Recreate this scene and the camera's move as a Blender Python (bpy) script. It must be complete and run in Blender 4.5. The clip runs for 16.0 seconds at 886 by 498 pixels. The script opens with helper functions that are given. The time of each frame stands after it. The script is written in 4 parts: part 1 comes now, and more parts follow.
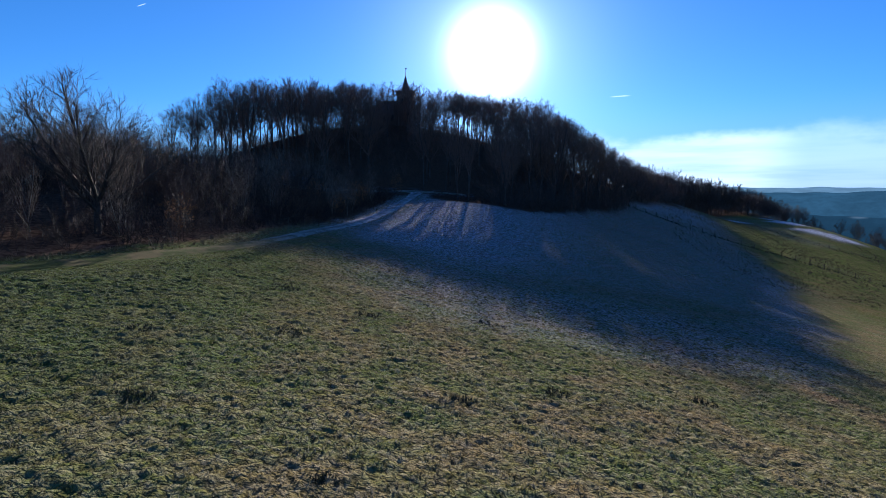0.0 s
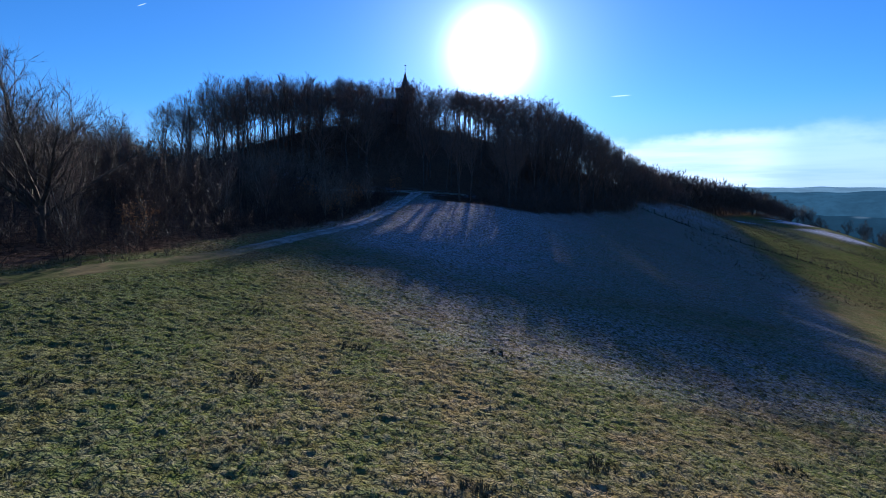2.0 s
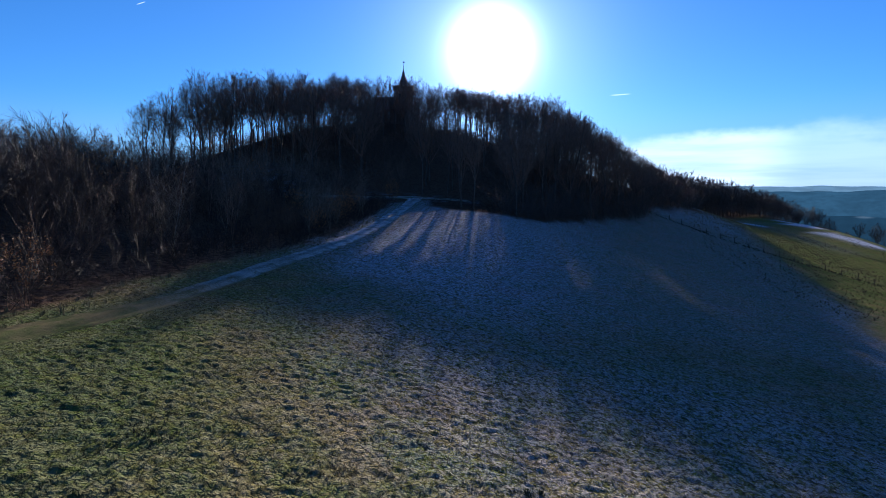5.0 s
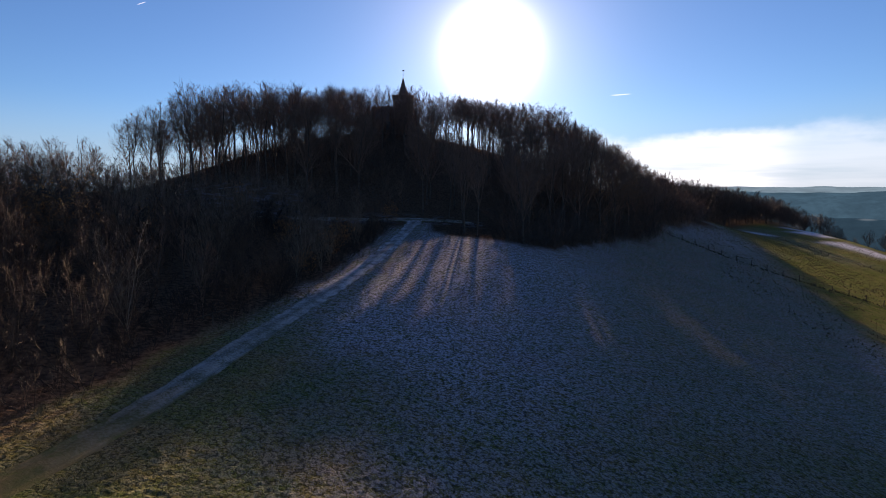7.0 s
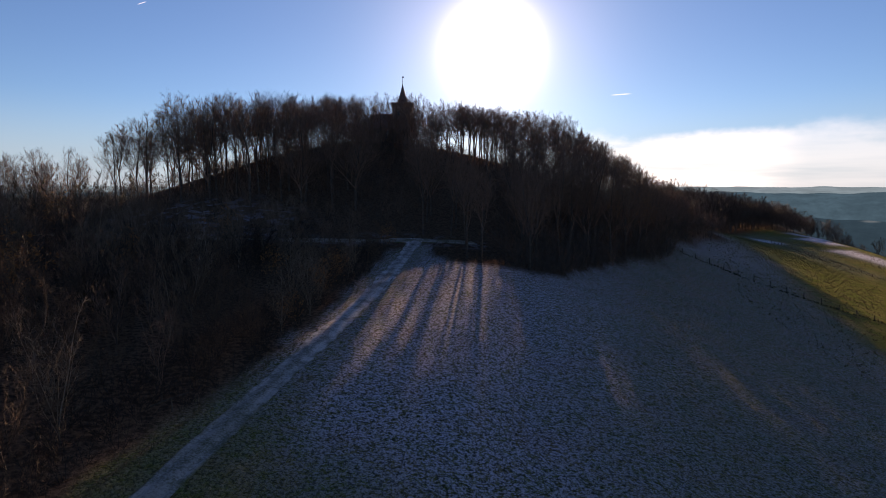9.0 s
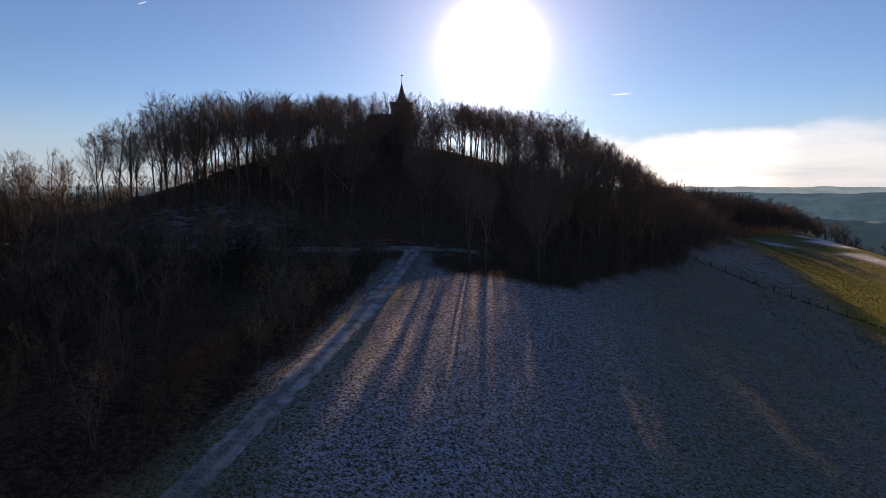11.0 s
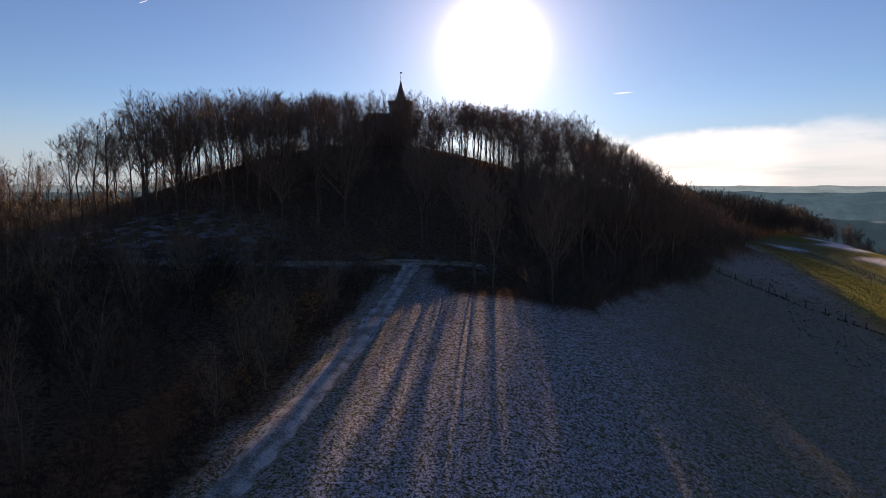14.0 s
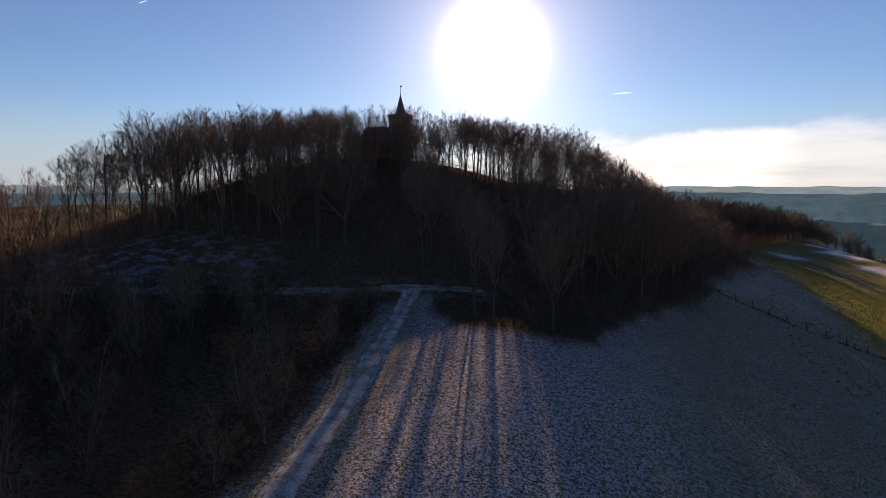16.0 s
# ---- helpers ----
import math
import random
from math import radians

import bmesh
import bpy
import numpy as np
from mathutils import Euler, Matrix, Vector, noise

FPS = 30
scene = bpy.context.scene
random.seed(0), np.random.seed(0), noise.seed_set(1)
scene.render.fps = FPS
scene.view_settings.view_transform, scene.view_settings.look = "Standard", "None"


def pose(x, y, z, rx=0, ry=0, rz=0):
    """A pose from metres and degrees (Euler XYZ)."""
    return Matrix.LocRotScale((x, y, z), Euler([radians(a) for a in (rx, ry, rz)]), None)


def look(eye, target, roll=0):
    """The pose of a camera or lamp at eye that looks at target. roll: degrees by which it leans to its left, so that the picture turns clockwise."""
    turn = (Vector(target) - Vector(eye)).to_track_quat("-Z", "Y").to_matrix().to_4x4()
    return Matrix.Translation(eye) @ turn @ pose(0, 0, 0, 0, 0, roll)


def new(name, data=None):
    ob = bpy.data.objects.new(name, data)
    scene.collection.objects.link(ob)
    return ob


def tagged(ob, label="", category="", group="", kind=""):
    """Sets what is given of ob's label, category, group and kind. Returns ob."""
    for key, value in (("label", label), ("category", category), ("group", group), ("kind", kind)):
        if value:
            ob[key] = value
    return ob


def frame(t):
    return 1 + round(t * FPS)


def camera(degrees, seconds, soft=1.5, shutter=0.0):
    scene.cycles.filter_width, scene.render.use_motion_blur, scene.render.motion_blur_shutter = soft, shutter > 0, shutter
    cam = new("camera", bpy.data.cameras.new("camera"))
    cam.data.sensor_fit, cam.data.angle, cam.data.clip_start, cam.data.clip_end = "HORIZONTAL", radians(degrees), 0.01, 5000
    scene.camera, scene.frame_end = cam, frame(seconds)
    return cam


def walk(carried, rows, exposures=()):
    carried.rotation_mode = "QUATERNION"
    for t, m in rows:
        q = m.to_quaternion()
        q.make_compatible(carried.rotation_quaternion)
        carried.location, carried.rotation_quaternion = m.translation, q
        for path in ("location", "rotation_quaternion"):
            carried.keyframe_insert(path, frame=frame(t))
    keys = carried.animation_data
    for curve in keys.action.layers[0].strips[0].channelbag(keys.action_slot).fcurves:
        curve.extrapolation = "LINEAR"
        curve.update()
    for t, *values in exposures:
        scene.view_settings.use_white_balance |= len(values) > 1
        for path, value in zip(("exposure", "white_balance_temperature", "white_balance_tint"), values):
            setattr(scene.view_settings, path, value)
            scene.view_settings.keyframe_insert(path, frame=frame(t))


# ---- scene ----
# ---- the camera and its flight ----
cam = camera(81.4, 16.0, soft=0.85)
PATH = [
    (0, pose(3.39, -98.85, 1.09, 83.38, 0, -0.08)),
    (0.5, pose(3.37, -97.77, 1.08, 83.39, 0, -0.07)),
    (1, pose(3.33, -96.72, 1.10, 83.38, 0, -0.05)),
    (1.5, pose(3.29, -95.68, 1.14, 83.37, 0, -0.06)),
    (2, pose(3.28, -94.64, 1.16, 83.35, 0, -0.05)),
    (2.5, pose(3.25, -93.47, 1.15, 83.34, 0, -0.06)),
    (3, pose(3.24, -92.22, 1.16, 83.31, 0, -0.07)),
    (3.5, pose(3.20, -90.98, 1.17, 83.29, 0, -0.09)),
    (4, pose(3.17, -89.73, 1.33, 83.22, 0, -0.10)),
    (6.5, pose(2.99, -83.38, 4.83, 83.23, 0, -0.08)),
    (7, pose(2.93, -81.96, 5.76, 83.23, 0, -0.06)),
    (7.5, pose(2.87, -80.61, 6.63, 83.21, 0, -0.07)),
    (8, pose(2.81, -79.30, 7.41, 83.21, 0, -0.07)),
    (8.5, pose(2.78, -78.01, 8.11, 83.20, 0, -0.03)),
    (9, pose(2.79, -76.78, 8.67, 83.20, 0, -0.02)),
    (11.5, pose(2.73, -70.20, 9.37, 83.16, 0, 0.05)),
    (12, pose(2.72, -68.77, 9.34, 83.13, 0, 0.08)),
    (12.5, pose(2.72, -67.47, 9.34, 83.12, 0, 0.11)),
    (13, pose(2.71, -66.18, 9.50, 83.06, 0, 0.12)),
    (13.5, pose(2.66, -65.02, 9.93, 83.04, 0, 0.10)),
    (14, pose(2.63, -64.61, 10.48, 83.06, 0, 0.12)),
    (14.5, pose(2.58, -64.57, 11.14, 83.02, 0, 0.10)),
    (15, pose(2.56, -64.45, 11.94, 83.02, 0, 0.09)),
    (15.5, pose(2.60, -64.22, 12.77, 83.07, 0, 0.13)),
    (16, pose(2.58, -64.00, 13.73, 83.08, 0, 0.08)),
]
walk(cam, PATH, exposures=[
    (0.0, 0.82, 4800, 18),
    (4.2, 0.84, 4850, 18),
    (6.5, 0.88, 5800, 23),
    (7.0, 0.91, 6750, 29),
    (8.0, 0.96, 7550, 34),
    (16.0, 0.96, 8150, 34),
])

# ---- sky, sun ----
SUN_AZ, SUN_EL = radians(5.2), radians(14.2)
SUN_DIR = Vector((math.sin(SUN_AZ) * math.cos(SUN_EL), math.cos(SUN_AZ) * math.cos(SUN_EL), math.sin(SUN_EL)))


def node(tree, kind, **values):
    n = tree.nodes.new(kind)
    for k, v in values.items():
        if k in n.inputs:
            n.inputs[k].default_value = v
    return n


def mathn(tree, op, a, b=None, clamp=False):
    n = tree.nodes.new("ShaderNodeMath")
    n.operation, n.use_clamp = op, clamp
    for i, v in enumerate((a, b)):
        if v is None:
            continue
        if isinstance(v, (int, float)):
            n.inputs[i].default_value = v
        else:
            tree.links.new(v, n.inputs[i])
    return n.outputs[0]


def ramp(tree, value, lo, hi, a=0.0, b=1.0):
    n = tree.nodes.new("ShaderNodeMapRange")
    n.interpolation_type = "SMOOTHSTEP"
    n.inputs["From Min"].default_value, n.inputs["From Max"].default_value = lo, hi
    n.inputs["To Min"].default_value, n.inputs["To Max"].default_value = a, b
    tree.links.new(value, n.inputs["Value"])
    return n.outputs[0]


def mixc(tree, fac, a, b, blend="MIX"):
    n = tree.nodes.new("ShaderNodeMix")
    n.data_type, n.blend_type = "RGBA", blend
    for sock, v in ((n.inputs[0], fac), (n.inputs[6], a), (n.inputs[7], b)):
        if isinstance(v, (int, float)):
            sock.default_value = v
        elif isinstance(v, tuple):
            sock.default_value = (*v, 1)
        else:
            tree.links.new(v, sock)
    return n.outputs[2]


def noise_tex(tree, vec, scale, detail=4.0, rough=0.6):
    n = tree.nodes.new("ShaderNodeTexNoise")
    n.inputs["Scale"].default_value, n.inputs["Detail"].default_value, n.inputs["Roughness"].default_value = scale, detail, rough
    if vec is not None:
        tree.links.new(vec, n.inputs["Vector"])
    return n.outputs["Fac"]


def scaled(tree, vec, s):
    n = tree.nodes.new("ShaderNodeVectorMath")
    n.operation = "MULTIPLY"
    n.inputs[1].default_value = s
    tree.links.new(vec, n.inputs[0])
    return n.outputs[0]


world = bpy.data.worlds.new("winter_sky")
scene.world = world
world.use_nodes = True
wt = world.node_tree
wt.nodes.clear()
sky = wt.nodes.new("ShaderNodeTexSky")
sky.sky_type, sky.sun_disc = "NISHITA", False
sky.sun_elevation, sky.sun_rotation = SUN_EL, SUN_AZ
sky.altitude, sky.air_density, sky.dust_density, sky.ozone_density = 600, 1.0, 0.15, 4.0
coord = wt.nodes.new("ShaderNodeTexCoord")
view = coord.outputs["Generated"]
dot = wt.nodes.new("ShaderNodeVectorMath")
dot.operation = "DOT_PRODUCT"
dot.inputs[1].default_value = SUN_DIR
wt.links.new(view, dot.inputs[0])
near_sun = mathn(wt, "MAXIMUM", dot.outputs["Value"], 0.0)
# the sun's disc and its aureole
disc = mathn(wt, "MULTIPLY", mathn(wt, "POWER", near_sun, 640), 2.5)
halo = mathn(wt, "MULTIPLY", mathn(wt, "POWER", near_sun, 90), 0.22)
wide = mathn(wt, "MULTIPLY", mathn(wt, "POWER", near_sun, 14), 0.03)
aureole = mathn(wt, "ADD", mathn(wt, "ADD", disc, halo), wide)
# a low veil of thin cloud away to the side of the sun
sep = wt.nodes.new("ShaderNodeSeparateXYZ")
wt.links.new(view, sep.inputs[0])
bands = noise_tex(wt, scaled(wt, view, (2.2, 2.2, 26.0)), 1.4, 4.0, 0.5)
height = mathn(wt, "ADD", sep.outputs["Z"], mathn(wt, "MULTIPLY", mathn(wt, "SUBTRACT", noise_tex(wt, scaled(wt, view, (5.0, 5.0, 9.0)), 1.3, 5.0, 0.55), 0.5), 0.09))
low = ramp(wt, height, 0.072, 0.104, 1.0, 0.0)
side = mathn(wt, "MULTIPLY", ramp(wt, sep.outputs["X"], 0.22, 0.34), ramp(wt, sep.outputs["X"], 0.50, 0.58, 1.0, 0.45))
veil = mathn(wt, "MULTIPLY", mathn(wt, "MULTIPLY", low, side), ramp(wt, bands, 0.16, 0.66), clamp=True)
skycol = mixc(wt, 1.0, sky.outputs[0], (0.041, 0.056, 0.064), "MULTIPLY")
# pale winter haze along the horizon
skycol = mixc(wt, ramp(wt, sep.outputs["Z"], 0.0, 0.16, 0.75, 0.0), skycol, (0.20, 0.29, 0.37))
skyveil = mixc(wt, mathn(wt, "MULTIPLY", veil, 0.9), skycol, (0.65, 0.71, 0.69))


def vapour_trail(col, az, el, slope, half, thin):
    """A short thin vapour trail, high up."""
    c = Vector((math.sin(az) * math.cos(el), math.cos(az) * math.cos(el), math.sin(el)))
    u = (Vector((math.cos(az), -math.sin(az), 0)) + Vector((0, 0, 1)) * slope).normalized()
    masks = []
    for axis, r in ((u, half), (c.cross(u).normalized(), thin)):
        d = wt.nodes.new("ShaderNodeVectorMath")
        d.operation = "DOT_PRODUCT"
        d.inputs[1].default_value = axis
        wt.links.new(view, d.inputs[0])
        off = mathn(wt, "ABSOLUTE", mathn(wt, "SUBTRACT", d.outputs["Value"], float(axis.dot(c))))
        masks.append(ramp(wt, off, r * 0.3, r, 1.0, 0.0))
    return mixc(wt, mathn(wt, "MULTIPLY", mathn(wt, "MULTIPLY", masks[0], masks[1]), 0.45), col, (0.75, 0.8, 0.85))


skyveil = vapour_trail(skyveil, radians(18.6), radians(9.4), 0.02, 0.020, 0.0015)
skyveil = vapour_trail(skyveil, radians(-29.1), radians(16.5), 0.5, 0.008, 0.0010)
glow = mixc(wt, 1.0, skyveil, mixc(wt, 1.0, (1.0, 0.97, 0.92), aureole, "MULTIPLY"), "ADD")
bg = wt.nodes.new("ShaderNodeBackground")
wt.links.new(glow, bg.inputs["Color"])
bg.inputs["Strength"].default_value = 1.0
wo = wt.nodes.new("ShaderNodeOutputWorld")
wt.links.new(bg.outputs[0], wo.inputs["Surface"])

sun_data = bpy.data.lights.new("sun", "SUN")
sun_data.energy, sun_data.angle, sun_data.color = 7.4, radians(0.55), (1.0, 0.78, 0.49)
sun = new("sun", sun_data)
sun.matrix_world = look((0, 0, 0), tuple(-SUN_DIR))
sun.location = SUN_DIR * 400

# ---- the lie of the land ----
PLANE = (-5.43, -2.06, 2.27)
SWELLS = [
    (-14, 62, 34, 25.00),
    (-40, 30, 34, 1.89),
    (28, 48, 30, 2.74),
    (0, 15, 30, -0.68),
    (46, 20, 26, 0.23),
    (-8, -30, 38, -3.55),
    (10, -85, 38, 5.03),
    (75, 8, 42, 6.56),
    (-50, -40, 45, 10.73),
    (40, -50, 40, -1.36),
    (110, 70, 55, -12.13),
    (150, -40, 70, -22.28),
    (0, 130, 50, -5.41),
    (185, 185, 70, -8.60),
    (-120, 0, 70, -5.35),
    (-90, 70, 50, 5.33),
    (70, 90, 45, 16.25),
    (2, -2, 13, 0.07),
    (-38, -7, 13, 0.33),
    (12, -17, 15, 3.86),
    (47, 22, 14, 0.43),
    (-9, -44, 16, 0.28),
    (10, -82, 14, -1.42),
    (-18, 24, 16, -1.30),
    (-8, 42, 18, -4.35),
    (255, 200, 35, -12),
]

TRACK = [(-1.2, 3.2), (-1.8, -2), (-2.6, -10), (-3.6, -19), (-4.9, -28), (-6.1, -36), (-6.8, -43), (-7.3, -50), (-7.6, -55.5), (-7.9, -61), (-8.5, -66.5), (-9.4, -70), (-10.9, -73.8), (-12.9, -78.5), (-19, -88), (-27, -99)]
LANE = [(-62, -10), (-48, -9), (-38, -8), (-27, -5.5), (-15, -1.5), (-4, 1.6), (3, 2.8), (8, 3.2)]
# the edge of the wood along the meadow, round the hill and back down the track
WOOD = [(1.8, 1.4), (0.6, -4.2), (1.4, -9.0), (4.5, -10.8), (8.3, -11.7), (11.5, -12.6), (14.8, -13.6), (17.6, -12.0), (20.2, -8.8), (23.5, -3.8), (27.5, 1.2), (33.4, 6.2), (40, 10.5), (44, 14.5), (46.8, 21.5),
        (59, 32), (74, 52), (84, 75), (97, 102), (112, 135), (160, 185), (205, 220), (240, 250), (180, 300), (60, 200), (-30, 130), (-420, 150),
        (-420, -110), (-25, -93), (-15.7, -80.8), (-12.5, -74.4), (-11.0, -69.2), (-10.2, -62.2), (-9.5, -54.4), (-8.5, -44.3), (-7.5, -34.2), (-6.4, -24), (-5.2, -13), (-4.0, -4)]


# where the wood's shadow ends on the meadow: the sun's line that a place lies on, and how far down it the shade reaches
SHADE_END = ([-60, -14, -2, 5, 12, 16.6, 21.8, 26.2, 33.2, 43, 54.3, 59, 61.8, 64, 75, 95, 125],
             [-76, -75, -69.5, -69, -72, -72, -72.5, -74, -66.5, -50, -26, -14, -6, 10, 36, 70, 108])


def smooth(a, b, v):
    v = np.clip((np.asarray(v, float) - a) / (b - a), 0, 1)
    return v * v * (3 - 2 * v)


def wobble(x, y, size, seed=0.0):
    """Gentle unevenness of about +-1, in numpy."""
    x, y = np.asarray(x, float) / size, np.asarray(y, float) / size
    s = 0
    for k, (a, b, c) in enumerate(((1.0, 0.35, 0.3), (-0.55, 1.1, 1.9), (0.8, -0.9, 4.1), (1.7, 1.3, 2.2), (-1.9, 0.7, 0.8))):
        s = s + np.sin(a * x + b * y + c + seed * (k + 1.3)) * (0.5 if k > 2 else 0.8)
    return s / 2.6


LATTICE = np.random.RandomState(9).rand(256, 256)


def lumps(x, y, size, seed=0):
    """Smooth random unevenness of -1 to 1 with lumps of about that size, in numpy."""
    x, y = np.asarray(x, float) / size + 17.3 * seed, np.asarray(y, float) / size + 5.1 * seed
    i, j = np.floor(x).astype(int), np.floor(y).astype(int)
    u, v = x - i, y - j
    u, v = u * u * (3 - 2 * u), v * v * (3 - 2 * v)
    g = lambda a, b: LATTICE[a % 256, b % 256]
    return 2 * ((g(i, j) * (1 - u) + g(i + 1, j) * u) * (1 - v) + (g(i, j + 1) * (1 - u) + g(i + 1, j + 1) * u) * v) - 1


def land(x, y):
    x, y = np.asarray(x, float), np.asarray(y, float)
    z = PLANE[0] + PLANE[1] * x / 100 + PLANE[2] * y / 100
    for a, b, s, k in SWELLS:
        z = z + k * np.exp(-((x - a) ** 2 + (y - b) ** 2) / (2 * s * s))
    u = np.maximum(x - 145 - 0.417 * (y - 75), 0) * smooth(-30, 20, y)
    z = z - 0.45 * u * u / (u + 15)
    r = np.hypot(x, y - 40)
    far = -100 - 8 * np.cos(r / 420.0) + 7 * wobble(x, y, 210)
    w = smooth(265, 560, r)
    return z * (1 - w) + far * w


def turf(x, y):
    """The land with its tussocks, away from the track."""
    dt = away(TRACK, x, y)
    near = smooth(150, 60, np.hypot(x, np.asarray(y) + 50)) * smooth(1.2, 2.2, dt)
    close = np.hypot(np.asarray(y) + 79, 0.6 * np.maximum(np.abs(np.asarray(x) - 5) - 12, 0))
    return land(x, y) + near * (0.014 * lumps(x, y, 0.42) * smooth(22, 12, close) + 0.034 * lumps(x, y, 0.16, 1) * smooth(22, 13, close)
                                + 0.018 * lumps(x, y, 1.1, 2) + 0.08 * lumps(x, y, 4.5, 3)) - 0.12 * smooth(0.75, 0.4, dt)


def ground_z(x, y):
    return float(land(x, y))


def along(line, step):
    """Points at even steps on a smoothed line, with the heading of each."""
    pts = [Vector((*p, 0)) for p in line]
    fine = []
    for i in range(len(pts) - 1):
        p0, p1, p2, p3 = pts[max(i - 1, 0)], pts[i], pts[i + 1], pts[min(i + 2, len(pts) - 1)]
        for k in range(24):
            t = k / 24
            fine.append(0.5 * ((2 * p1) + (p2 - p0) * t + (2 * p0 - 5 * p1 + 4 * p2 - p3) * t * t + (3 * p1 - p0 - 3 * p2 + p3) * t ** 3))
    fine.append(pts[-1])
    out, run = [(fine[0], (fine[1] - fine[0]).normalized())], 0.0
    for a, b in zip(fine, fine[1:]):
        run += (b - a).length
        if run >= step:
            out.append((b, (b - a).normalized()))
            run = 0.0
    return out


def inside(poly, x, y):
    """Which of the points lie in the polygon, in numpy."""
    x, y = np.asarray(x, float), np.asarray(y, float)
    r = np.zeros(x.shape, bool)
    for (ax, ay), (bx, by) in zip(poly, poly[1:] + poly[:1]):
        if ay == by:
            continue
        r ^= ((ay > y) != (by > y)) & (x < (bx - ax) * (y - ay) / (by - ay) + ax)
    return r


def away(line, x, y, closed=False):
    """The distance of the points from a line, in numpy."""
    x, y = np.asarray(x, float), np.asarray(y, float)
    d = np.full(x.shape, 1e9)
    for (ax, ay), (bx, by) in zip(line, line[1:] + (line[:1] if closed else [])):
        t = np.clip(((x - ax) * (bx - ax) + (y - ay) * (by - ay)) / ((bx - ax) ** 2 + (by - ay) ** 2), 0, 1)
        d = np.minimum(d, np.hypot(x - ax - t * (bx - ax), y - ay - t * (by - ay)))
    return d


# ---- materials ----
def material(name, rough=0.8, spec=0.3):
    m = bpy.data.materials.new(name)
    m.use_nodes = True
    b = m.node_tree.nodes["Principled BSDF"]
    b.inputs["Roughness"].default_value = rough
    b.inputs["Specular IOR Level"].default_value = spec
    return m, m.node_tree, b


def bump(tree, b, height, strength, distance):
    n = tree.nodes.new("ShaderNodeBump")
    n.inputs["Strength"].default_value, n.inputs["Distance"].default_value = strength, distance
    tree.links.new(height, n.inputs["Height"])
    tree.links.new(n.outputs[0], b.inputs["Normal"])


def position(tree):
    return tree.nodes.new("ShaderNodeNewGeometry").outputs["Position"]


def attribute(tree, name):
    n = tree.nodes.new("ShaderNodeAttribute")
    n.attribute_name = name
    return n.outputs["Fac"]


def plain(name, a, b, scale, rough=0.85, rel=0.4, dist=0.02, spec=0.25):
    """Two colours mottled at two scales, with relief."""
    m, t, p = material(name, rough, spec)
    pos = position(t)
    n1, n2 = noise_tex(t, pos, scale), noise_tex(t, pos, scale * 7.3, 3.0)
    mixf = mathn(t, "ADD", mathn(t, "MULTIPLY", n1, 0.65), mathn(t, "MULTIPLY", n2, 0.35))
    t.links.new(mixc(t, ramp(t, mixf, 0.34, 0.66), a, b), p.inputs["Base Color"])
    bump(t, p, n2, rel, dist)
    return m


